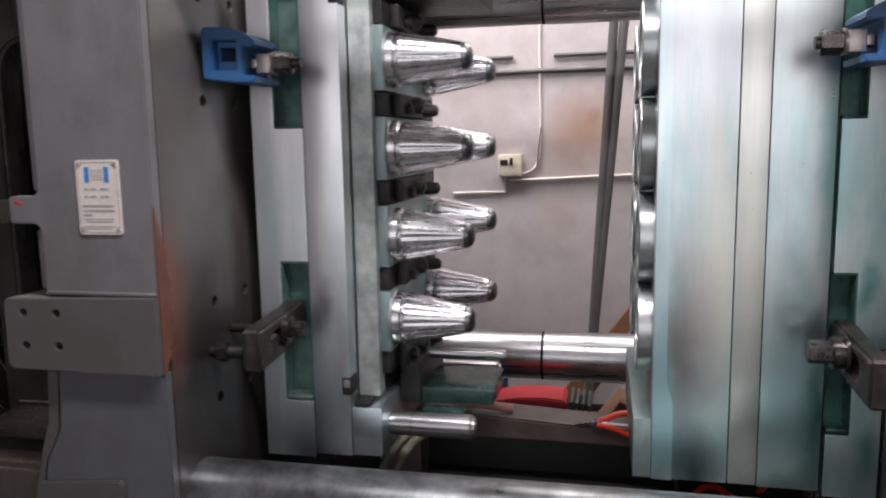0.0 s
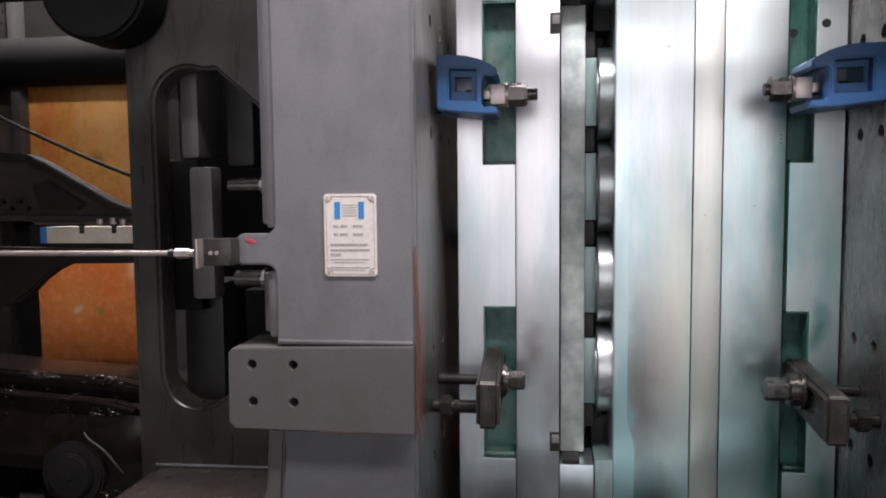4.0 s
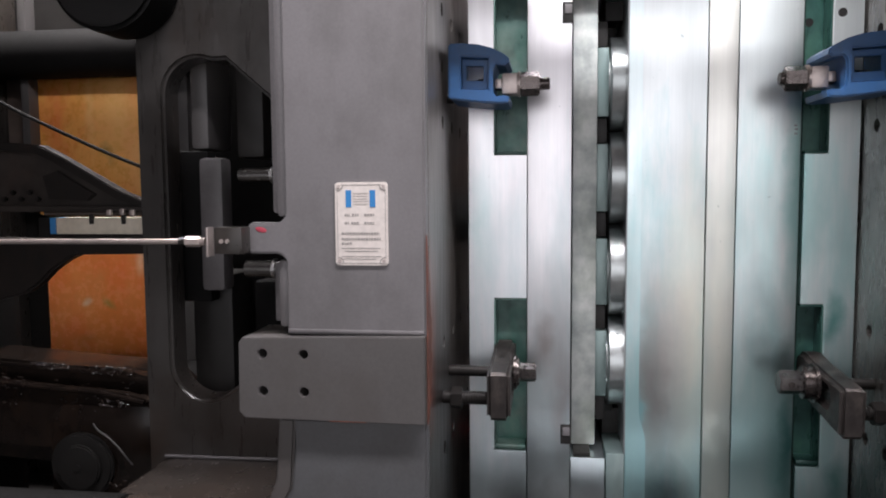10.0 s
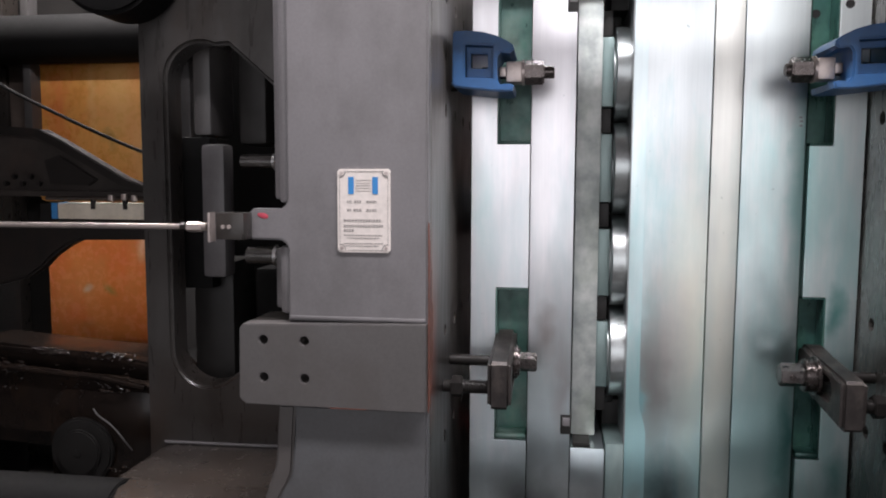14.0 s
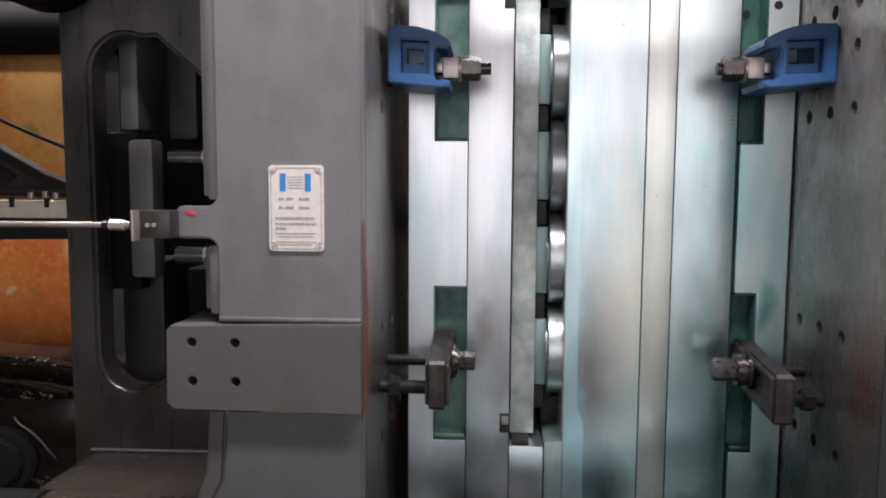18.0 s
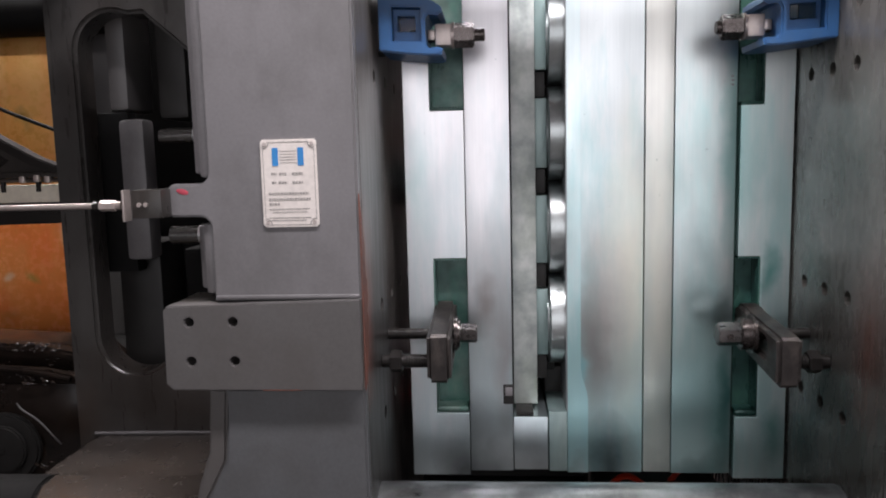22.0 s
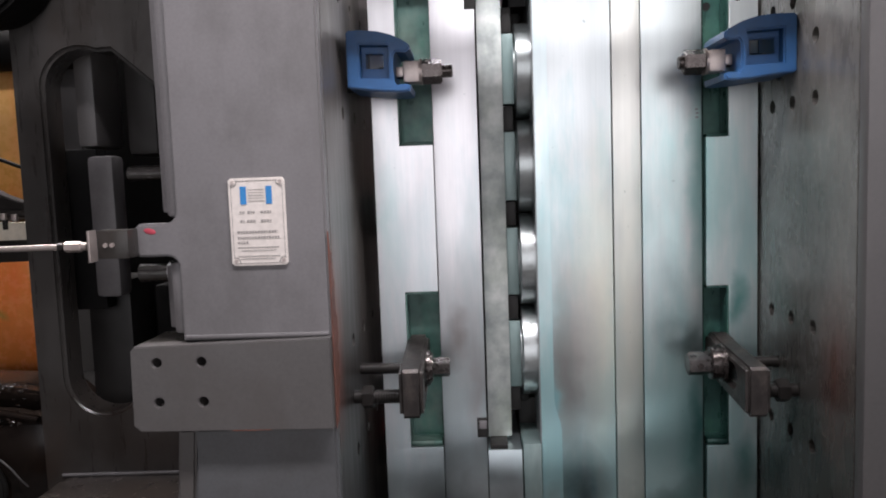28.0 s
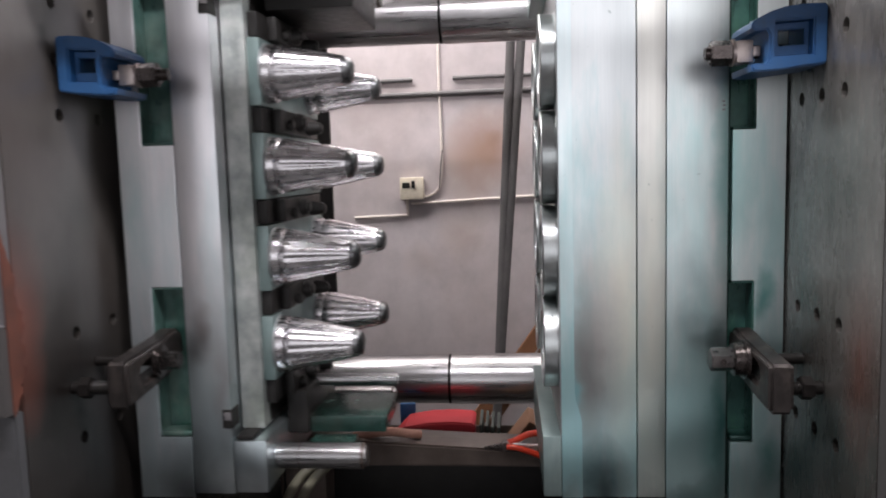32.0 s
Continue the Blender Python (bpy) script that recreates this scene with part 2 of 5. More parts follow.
ZINC = worn("galvanised_bar", (0.52, 0.54, 0.52), (0.27, 0.30, 0.29), 0.5, 0.48, 90, 24, 0.3, 0.2, (1, 1, 0.3), (0.25, 0.30, 0.2), 0.4, 16)
CHROME = worn("polished_steel", (0.66, 0.65, 0.66), (0.54, 0.53, 0.55), 1.0, 0.26, 120, 8, 0.5, 0.02, (0.1, 1, 1))
# Brighter copy for the right head: the window's reflection is in its colour.
HEAD_BRIGHT = worn("lit_hex_steel", (0.34, 0.32, 0.315), (0.10, 0.093, 0.09), 1.0, 0.30, 160, 30, 0.4, 0.15)
HEAD = worn("bright_hex_steel", (0.115, 0.106, 0.102), (0.05, 0.045, 0.043), 0.95, 0.27, 160, 40, 0.4, 0.15)
TIE_FAR = worn("dulled_chromed_bar", (0.36, 0.355, 0.36), (0.24, 0.235, 0.24), 1.0, 0.30, 120, 10, 0.5, 0.06, (0.05, 1, 1), (0.20, 0.185, 0.18), 0.5, 9)
RING = worn("honed_steel", (0.54, 0.57, 0.57), (0.40, 0.44, 0.44), 1.0, 0.34, 120, 10, 0.5, 0.02)
TIE_OILY = worn("oily_chromed_bar", (0.20, 0.21, 0.215), (0.075, 0.078, 0.080), 0.85, 0.33, 60, 14, 0.35, 0.2, (0.25, 1, 1), (0.05, 0.040, 0.036), 0.75, 11, ((0.34, 0.345, 0.35), 0.5, 17))
TEAL_DARK = worn("wet_dark_green_steel", (0.030, 0.080, 0.066), (0.010, 0.028, 0.024), 0.3, 0.22, 70, 20, 0.35, 0.4, (1, 1, 0.5), (0.07, 0.075, 0.06), 0.6, 12)
CONDUIT = worn("aged_white_plastic", (0.72, 0.66, 0.61), (0.62, 0.55, 0.50), 0.0, 0.5, 120, 20, 0.5, 0.05)
TIEBAR = worn("chromed_bar", (0.52, 0.515, 0.52), (0.36, 0.355, 0.36), 1.0, 0.29, 140, 10, 0.5, 0.05, (0.05, 1, 1), (0.28, 0.27, 0.265), 0.5, 9)
# Chrome in a dark recess: the dark reflection is put into the colour.
SHADED_ROD = worn("shaded_chrome_rod", (0.20, 0.195, 0.19), (0.07, 0.066, 0.064), 1.0, 0.24, 120, 14, 0.5, 0.05, (0.1, 1, 1))
# A darker steel than that of the cores.
TIP = worn("dark_core_tip", (0.26, 0.265, 0.27), (0.16, 0.165, 0.17), 1.0, 0.3, 150, 20, 0.5, 0.1)
OILY_BROWN = worn("brown_oily_iron", (0.011, 0.0075, 0.006), (0.004, 0.003, 0.0025), 0.0, 0.44, 70, 8, 0.5, 0.5, (1, 1, 1), (0.026, 0.015, 0.010), 0.6, 9, None, 0.3)
OIL_WET = worn("wet_black_oily_iron", (0.015, 0.0105, 0.0085), (0.006, 0.0045, 0.004), 0.0, 0.20, 22, 8, 0.5, 1.0, (1, 1, 1), (0.034, 0.020, 0.013), 0.6, 11, spec=0.24)
TOGGLE = worn("oily_grey_brown_iron", (0.040, 0.033, 0.029), (0.016, 0.012, 0.010), 0.0, 0.38, 70, 14, 0.5, 0.5, (1, 1, 1), (0.060, 0.038, 0.030), 0.5, 18, ((0.010, 0.008, 0.007), 0.7, 12), 0.35)
NEAR_BLACK = worn("matt_near_black", (0.007, 0.0065, 0.0065), (0.004, 0.004, 0.004), 0.0, 0.75, 120, 12, 0.5, 0.1, spec=0.15)
WOOD = worn("old_plank_wood", (0.34, 0.15, 0.07), (0.22, 0.10, 0.05), 0.0, 0.7, 60, 9, 0.5, 0.3, (6, 6, 0.6))
OLIVE = worn("olive_hose_rubber", (0.20, 0.19, 0.14), (0.12, 0.11, 0.08), 0.0, 0.45, 90, 14, 0.5, 0.1)
SHEETS = worn("grey_green_card", (0.055, 0.065, 0.055), (0.035, 0.04, 0.035), 0.0, 0.7, 90, 14, 0.5, 0.1)
PAINT = worn("grey_machine_paint", (0.170, 0.160, 0.165), (0.142, 0.135, 0.139), 0.0, 0.42, 260, 5, 0.6, 0.04, (1, 1, 1), (0.072, 0.067, 0.064), 0.55, 4, ((0.085, 0.080, 0.078), 0.5, 11))
# Darker, slightly tinted copies of the grey paint carry the downward light fall-off.
PAINT_BLOCK_SHADED = worn("shaded_brownish_grey_paint", (0.100, 0.094, 0.093), (0.080, 0.074, 0.072), 0.0, 0.42, 240, 6, 0.6, 0.05, (1, 1, 1), (0.055, 0.048, 0.044), 0.6, 7, ((0.070, 0.060, 0.055), 0.4, 14))
PAINT_BLUE_SHADED = worn("shaded_bluish_grey_paint", (0.105, 0.106, 0.111), (0.080, 0.081, 0.085), 0.0, 0.40, 240, 5, 0.6, 0.05, (1, 1, 1), (0.045, 0.043, 0.042), 0.6, 5, ((0.060, 0.056, 0.053), 0.4, 12))
PAINT_DARK = worn("oily_dark_paint", (0.036, 0.032, 0.029), (0.017, 0.0145, 0.013), 0.0, 0.3, 60, 7, 0.5, 0.2, (1, 1, 0.6), (0.060, 0.044, 0.033), 0.5, 9)
PAINT_WALL = worn("oil_streaked_dark_paint", (0.046, 0.043, 0.041), (0.022, 0.019, 0.017), 0.0, 0.30, 90, 8, 0.5, 0.15, (1, 1, 0.12), (0.030, 0.018, 0.012), 0.75, 6, ((0.064, 0.060, 0.058), 0.5, 15))
# Dark patches low on the wall and in one upright strip.
stained(PAINT_WALL, ((-0.40, 1.00, 0.20, 0.12, (0.018, 0.011, 0.008), 0.8), (-0.475, 1.08, 0.02, 0.25, (0.012, 0.008, 0.006), 0.8)))
PAINT_FIXED = worn("dark_grey_paint", (0.085, 0.08, 0.08), (0.06, 0.056, 0.055), 0.0, 0.42, 200, 6, 0.6, 0.06)
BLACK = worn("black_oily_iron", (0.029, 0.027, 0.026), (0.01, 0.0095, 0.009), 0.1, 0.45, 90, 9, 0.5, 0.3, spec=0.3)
FACE = worn("oily_platen_face", (0.115, 0.107, 0.099), (0.055, 0.048, 0.043), 0.0, 0.36, 70, 7, 0.4, 0.05, (1, 1, 0.15), (0.075, 0.050, 0.040), 0.5, 3.5, ((0.040, 0.034, 0.029), 0.5, 6), 1.0)
FACE_FIXED = worn("dark_platen_face", (0.165, 0.157, 0.148), (0.075, 0.069, 0.062), 0.25, 0.26, 70, 7, 0.4, 0.05, (1, 1, 0.3), (0.060, 0.050, 0.036), 0.5, 3.5, ((0.030, 0.028, 0.024), 0.6, 6), 0.6)
# Red rust patches; dark patches deepen both faces towards the bottom and by clamps.
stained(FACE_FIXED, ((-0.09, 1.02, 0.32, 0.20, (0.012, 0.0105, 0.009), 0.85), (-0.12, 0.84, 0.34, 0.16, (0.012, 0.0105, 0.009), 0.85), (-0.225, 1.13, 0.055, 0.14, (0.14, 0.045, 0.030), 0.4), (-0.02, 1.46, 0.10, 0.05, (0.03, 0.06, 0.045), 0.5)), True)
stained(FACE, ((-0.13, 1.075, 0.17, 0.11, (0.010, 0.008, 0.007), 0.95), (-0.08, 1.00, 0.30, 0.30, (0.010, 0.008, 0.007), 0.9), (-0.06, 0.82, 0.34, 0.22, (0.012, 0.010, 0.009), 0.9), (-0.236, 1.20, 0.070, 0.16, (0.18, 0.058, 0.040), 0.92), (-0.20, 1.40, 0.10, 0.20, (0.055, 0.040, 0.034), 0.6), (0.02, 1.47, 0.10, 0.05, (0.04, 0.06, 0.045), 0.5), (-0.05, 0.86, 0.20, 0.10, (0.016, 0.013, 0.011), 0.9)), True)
RUST = worn("red_primer", (0.19, 0.064, 0.042), (0.085, 0.040, 0.031), 0.0, 0.55, 120, 22, 0.5, 0.3)
BLUE = worn("blue_paint", (0.020, 0.098, 0.255), (0.013, 0.062, 0.17), 0.0, 0.45, 180, 16, 0.5, 0.2, (1, 1, 1), (0.06, 0.10, 0.14), 0.5, 30)
CLAMP = worn("forged_clamp_steel", (0.062, 0.053, 0.050), (0.020, 0.017, 0.016), 0.5, 0.42, 150, 24, 0.5, 0.6, (1, 1, 1), (0.16, 0.130, 0.115), 0.65, 34, ((0.016, 0.013, 0.012), 0.7, 45))
BOLT = worn("blackened_bolt_steel", (0.15, 0.13, 0.125), (0.07, 0.06, 0.057), 0.9, 0.27, 200, 30, 0.5, 0.2)
# Oil-blackened bolts, made darker still for the shadow behind the straps.
OILY_SHADED_BOLT = worn("oily_shaded_bolt_steel", (0.022, 0.019, 0.018), (0.010, 0.009, 0.008), 0.3, 0.36, 200, 30, 0.5, 0.25, spec=0.3)
BOLT_LIGHT = worn("bright_nut_steel", (0.55, 0.48, 0.45), (0.40, 0.34, 0.32), 0.7, 0.35, 200, 40, 0.5, 0.15)
ORANGE_RED = worn("reddish_orange_paint", (0.86, 0.29, 0.075), (0.74, 0.22, 0.06), 0.0, 0.25, 60, 6, 0.7, 0.1, (1, 1, 1), (0.88, 0.42, 0.16), 0.5, 6, ((0.80, 0.15, 0.05), 0.5, 9))
ORANGE = worn("orange_sheet_paint", (0.93, 0.46, 0.11), (0.80, 0.31, 0.07), 0.0, 0.28, 60, 7, 0.7, 0.1, (1, 1, 1), (0.95, 0.55, 0.20), 0.6, 6, ((0.80, 0.17, 0.05), 0.6, 9))
stained(ORANGE, ((-0.98, 1.58, 0.10, 0.22, (0.95, 0.56, 0.20), 0.75), (-0.93, 1.42, 0.05, 0.12, (0.95, 0.58, 0.22), 0.6), (-1.06, 1.60, 0.015, 0.25, (0.96, 0.62, 0.26), 0.45), (-1.02, 1.465, 0.03, 0.03, (0.30, 0.20, 0.06), 0.7), (-1.15, 1.40, 0.06, 0.10, (0.70, 0.22, 0.06), 0.6)))
# First patch is a highlight painted into the colour; smudges and a streak follow.
stained(ORANGE_RED, ((-1.09, 1.085, 0.018, 0.018, (0.95, 0.72, 0.52), 0.8), (-1.03, 1.085, 0.022, 0.022, (0.30, 0.26, 0.06), 0.7), (-1.10, 0.98, 0.05, 0.03, (0.45, 0.18, 0.05), 0.5), (-0.94, 1.19, 0.02, 0.05, (0.95, 0.62, 0.40), 0.7)))
WALL = worn("grey_plaster", (0.50, 0.455, 0.465), (0.43, 0.385, 0.39), 0.0, 0.9, 14, 3.5, 0.5, 0.2, (1, 1, 1), (0.36, 0.26, 0.21), 0.45, 2.1)
WALL_NORTH = worn("damp_grey_plaster", (0.50, 0.455, 0.465), (0.43, 0.385, 0.39), 0.0, 0.9, 14, 3.5, 0.5, 0.2, (1, 1, 1), (0.36, 0.28, 0.24), 0.4, 2.6, ((0.56, 0.51, 0.51), 0.4, 8))
stained(WALL_NORTH, ((0.060, 1.43, 0.15, 0.15, (0.33, 0.20, 0.15), 0.9), (0.0, 1.37, 0.12, 0.14, (0.36, 0.25, 0.20), 0.6), (-0.02, 1.15, 0.10, 0.10, (0.36, 0.27, 0.22), 0.4), (0.085, 1.46, 0.03, 0.03, (0.26, 0.16, 0.12), 0.5), (-0.15, 1.08, 0.08, 0.08, (0.37, 0.29, 0.25), 0.35)))
CONCRETE = worn("oily_concrete", (0.21, 0.20, 0.195), (0.13, 0.125, 0.12), 0.0, 0.7, 60, 2, 0.5, 0.3)
WHITE = worn("white_plastic", (0.76, 0.69, 0.57), (0.62, 0.55, 0.44), 0.0, 0.45, 120, 20, 0.5, 0.05)
RED = worn("red_cloth", (0.50, 0.03, 0.04), (0.36, 0.02, 0.03), 0.0, 0.75, 160, 14, 0.5, 0.3)
SHOE = worn("oily_brown_paint", (0.074, 0.064, 0.058), (0.036, 0.029, 0.025), 0.0, 0.22, 60, 6, 0.5, 0.12, (1, 1, 1), (0.075, 0.052, 0.040), 0.5, 5)
SIGNAL = worn("orange_red_plastic", (0.80, 0.06, 0.02), (0.65, 0.04, 0.015), 0.0, 0.35, 120, 14, 0.5, 0.05)
CARD = worn("brown_cardboard", (0.22, 0.115, 0.065), (0.15, 0.075, 0.045), 0.0, 0.8, 100, 9, 0.5, 0.2)
TAN = worn("tan_cloth", (0.48, 0.25, 0.19), (0.36, 0.18, 0.13), 0.0, 0.8, 160, 30, 0.5, 0.5)
RUBBER = worn("grey_rubber", (0.135, 0.125, 0.125), (0.09, 0.085, 0.085), 0.0, 0.6, 120, 12, 0.5, 0.2)
BROWN = worn("rusty_bed_iron", (0.165, 0.130, 0.112), (0.075, 0.058, 0.05), 0.3, 0.40, 70, 11, 0.5, 0.35, (0.15, 1, 1), (0.05, 0.035, 0.028), 0.7, 12)
PLATE = worn("printed_plate", (0.72, 0.66, 0.62), (0.66, 0.60, 0.56), 0.1, 0.4, 150, 25, 0.5, 0.03)
INK = worn("grey_print", (0.31, 0.285, 0.27), (0.25, 0.23, 0.22), 0.0, 0.5, 100, 20)
INK_BLUE = worn("blue_print", (0.03, 0.22, 0.52), (0.03, 0.19, 0.46), 0.0, 0.5, 100, 20)
GREASE = worn("wet_black_grease", (0.020, 0.013, 0.010), (0.010, 0.007, 0.006), 0.0, 0.06, 60, 30, 0.5, 0.5)
RED_MARK = worn("red_marker", (0.45, 0.05, 0.08), (0.30, 0.06, 0.08), 0.0, 0.5, 90, 40)

# ---- helpers for shapes ----


def box(bm, x0, x1, y0, y1, z0, z1, bevel=0.0015):
    g = bmesh.ops.create_cube(bm, size=1.0)
    bmesh.ops.transform(bm, matrix=Matrix.Translation(((x0 + x1) / 2, (y0 + y1) / 2, (z0 + z1) / 2)) @ Matrix.Diagonal((x1 - x0, y1 - y0, z1 - z0, 1)), verts=g["verts"])
    if bevel:
        es = list({e for v in g["verts"] for e in v.link_edges})
        bmesh.ops.bevel(bm, geom=es, offset=bevel, segments=2, affect="EDGES", profile=0.6)
    return bm


def rod(bm, a, b, r, r2=None, seg=24, bevel=0.0):
    a, b = Vector(a), Vector(b)
    d = b - a
    m = Matrix.Translation((a + b) / 2) @ d.to_track_quat("Z", "Y").to_matrix().to_4x4()
    g = bmesh.ops.create_cone(bm, cap_ends=True, segments=seg, radius1=r, radius2=r if r2 is None else r2, depth=d.length, matrix=m)
    if bevel:
        caps = [f for f in {f for v in g["verts"] for f in v.link_faces} if len(f.verts) == seg]
        bmesh.ops.bevel(bm, geom=list({e for f in caps for e in f.edges}), offset=bevel, segments=2, affect="EDGES")
    return bm


def prism(bm, outline, y0, y1, axis="y", bevel=0.0):
    """A polygon, given as (x, z) or (y, z) pairs, drawn out along the axis."""
    at = (lambda u, w, d: (u, d, w)) if axis == "y" else (lambda u, w, d: (d, u, w))
    low = [bm.verts.new(at(u, w, y0)) for u, w in outline]
    high = [bm.verts.new(at(u, w, y1)) for u, w in outline]
    fs = [bm.faces.new(low), bm.faces.new(high[::-1])]
    n = len(outline)
    for i in range(n):
        fs.append(bm.faces.new((low[i], high[i], high[(i + 1) % n], low[(i + 1) % n])))
    bmesh.ops.recalc_face_normals(bm, faces=fs)
    if bevel:
        es = list({e for f in fs[:2] for e in f.edges})
        bmesh.ops.bevel(bm, geom=es, offset=bevel, segments=2, affect="EDGES")
    return bm


def holed(bm, outer, holes, y0, y1, axis="y"):
    """A sheet with an outline and openings (lists of pairs), drawn out along the axis."""
    at = (lambda u, w, d: (u, d, w)) if axis == "y" else (lambda u, w, d: (d, u, w))
    rings = []
    for d in (y0, y1):
        es, loops = [], []
        for loop in (outer, *holes):
            vs = [bm.verts.new(at(u, w, d)) for u, w in loop]
            loops.append(vs)
            es += [bm.edges.new((vs[i], vs[(i + 1) % len(vs)])) for i in range(len(vs))]
        bmesh.ops.triangle_fill(bm, use_beauty=True, edges=es)
        rings.append(loops)
    for a, b in zip(*rings):
        n = len(a)
        for i in range(n):
            bm.faces.new((a[i], a[(i + 1) % n], b[(i + 1) % n], b[i]))
    bmesh.ops.recalc_face_normals(bm, faces=bm.faces[:])
    return bm


def arc(cx, cz, r, a0, a1, n=8, rz=None):
    rz = r if rz is None else rz
    return [(cx + r * math.cos(radians(a0 + (a1 - a0) * i / n)), cz + rz * math.sin(radians(a0 + (a1 - a0) * i / n))) for i in range(n + 1)]


def circle(cx, cz, r, n=14):
    return [(cx + r * math.cos(2 * math.pi * i / n), cz + r * math.sin(2 * math.pi * i / n)) for i in range(n)]


def lathe(bm, profile, axis_y, axis_z, seg=40, flutes=0, depth=0.0):
    """Turned about a line along x: profile is (x, radius, share of the flutes)."""
    rows = []
    for x, r, *k in profile:
        k = k[0] if k else 0
        row = []
        for i in range(seg):
            a = 2 * math.pi * i / seg
            rr = r - depth * k * (0.5 + 0.5 * math.cos(flutes * a)) ** 3 if flutes else r
            row.append(bm.verts.new((x, axis_y + rr * math.cos(a), axis_z + rr * math.sin(a))))
        rows.append(row)
    for p, q in zip(rows, rows[1:]):
        for i in range(seg):
            bm.faces.new((p[i], p[(i + 1) % seg], q[(i + 1) % seg], q[i]))
    bm.faces.new(rows[0][::-1])
    bm.faces.new(rows[-1])
    bmesh.ops.recalc_face_normals(bm, faces=bm.faces[:])
    return bm


def tube(bm, pts, r, seg=12):
    """A round tube through points, smoothed twice by corner cutting."""
    for _ in range(2):
        out = [pts[0]]
        for a, c in zip(pts, pts[1:]):
            a, c = Vector(a), Vector(c)
            out += [a.lerp(c, 0.25), a.lerp(c, 0.75)]
        pts = out + [pts[-1]]
    rings = []
    for k, p in enumerate(pts):
        d = (Vector(pts[min(k + 1, len(pts) - 1)]) - Vector(pts[max(k - 1, 0)])).normalized()
        u = d.cross(Vector((0, 1, 0)) if abs(d.y) < 0.9 else Vector((1, 0, 0))).normalized()
        w = d.cross(u)
        rings.append([bm.verts.new(Vector(p) + r * (math.cos(2 * math.pi * i / seg) * u + math.sin(2 * math.pi * i / seg) * w)) for i in range(seg)])
    fs = [bm.faces.new(rings[0][::-1]), bm.faces.new(rings[-1])]
    for p, q in zip(rings, rings[1:]):
        for i in range(seg):
            fs.append(bm.faces.new((p[i], p[(i + 1) % seg], q[(i + 1) % seg], q[i])))
    bmesh.ops.recalc_face_normals(bm, faces=fs)
    return bm


def solid(name, bm, material, smooth=True):
    me = bpy.data.meshes.new(name)
    bm.to_mesh(me)
    bm.free()
    me.materials.append(material)
    if smooth:
        me.shade_smooth()
        me.set_sharp_from_angle(angle=radians(32))
    return new(name, me)


def part(name, bm, material, parent, label=""):
    ob = solid(name, bm, material)
    ob.parent = parent
    if parent.type == "EMPTY":
        ob.matrix_parent_inverse = Matrix.Translation(-parent.location)
    if label:
        tagged(ob, label=label)
    return ob


def thing(name, label, category, at=(0, 0, 0), group="", kind=""):
    ob = new(name)
    ob.empty_display_size = 0.05
    ob.location = at
    return tagged(ob, label, category, group, kind)


def B():
    return bmesh.new()


MOVERS = []  # things that travel with the moving platen, and their share of its way

# ---- the hall ----


def slab(name, x0, x1, y0, y1, z0, z1, material, label, category):
    return tagged(solid(name, box(B(), x0, x1, y0, y1, z0, z1, 0), material), label, category, kind="structure")


slab("floor", -6, 6, -4.6, 1.3, -0.1, 0, CONCRETE, "oil-stained grey concrete workshop floor", "floor")
slab("wall_north", -6, 6, 1.3, 1.45, 0, 2.85, WALL_NORTH, "stained grey plastered workshop wall behind the machine", "wall")
slab("wall_west", -6.15, -6, -4.6, 1.45, 0, 2.85, WALL, "plain grey plastered end wall", "wall")
slab("wall_east", 6, 6.15, -4.6, 1.45, 0, 2.85, WALL, "plain grey plastered end wall", "wall")
# Unseen wall; doorway and sill are shaped round the lamps set before it.
ws = B()
box(ws, -6, 6, -4.75, -4.6, 2.75, 2.85, 0)
box(ws, -1.38, 3.62, -4.75, -4.6, 0, 0.72, 0)
box(ws, -6, -2.30, -4.75, -4.6, 0, 2.75, 0)
box(ws, 3.62, 6, -4.75, -4.6, 0, 2.75, 0)
tagged(solid("wall_south", ws, WALL), "unseen grey plastered wall with an added doorway and a wide window", "wall", kind="structure")
slab("ceiling", -6.15, 6.15, -4.75, 1.45, 2.85, 2.95, WALL, "pale grey workshop ceiling", "ceiling")

# ---- injection machine: fixed parts ----
Y0, Y1 = -0.25, 0.68  # front and back of both platens
FACE_L, FACE_R = -0.062, 0.5185
Y0R = -0.290
TIE_Z, TIE_Y = (0.874, 1.70), (-0.168, 0.60)


def mounting_face(x, into, parent):
    """A drilled face: rows of tapped holes in pairs of lines, as deep blind holes."""
    ys = [-0.166 + 0.065 * i for i in range(12)] if into > 0 else [-0.104 + 0.099 * i for i in range(7)]
    zs = [1.015, 1.166, 1.446, 1.520, 1.572] if into > 0 else [1.002, 1.153, 1.455, 1.606, 1.53]
    holes = [circle(y, z, 0.0095, 10) for z in zs for y in ys[:(None if z not in (1.520, 1.53) else 1)]]
    bm = B()
    y0 = (Y0 if into < 0 else Y0R) + 0.0202
    holed(bm, [(y0, 0.66), (Y1 - 0.004, 0.66), (Y1 - 0.004, 1.92), (y0, 1.92)], holes, x, x + into * 0.022, "x")
    return part("mounting_face", bm, FACE if into < 0 else FACE_FIXED, parent, "oily steel face with tapped holes, darker towards the bottom")


fixed_platen = thing("fixed_platen", "dark grey cast fixed platen with a drilled steel face", "machine part", (0.64, 0.2, 0.66))
mounting_face(FACE_R, 1, fixed_platen)
bm = B()
box(bm, FACE_R + 0.0002, 0.78, Y0R, Y0R + 0.0200, 0.64, 1.94, 0.003)
box(bm, FACE_R + 0.0225, 0.78, Y0R + 0.0205, Y1, 0.64, 1.94, 0)
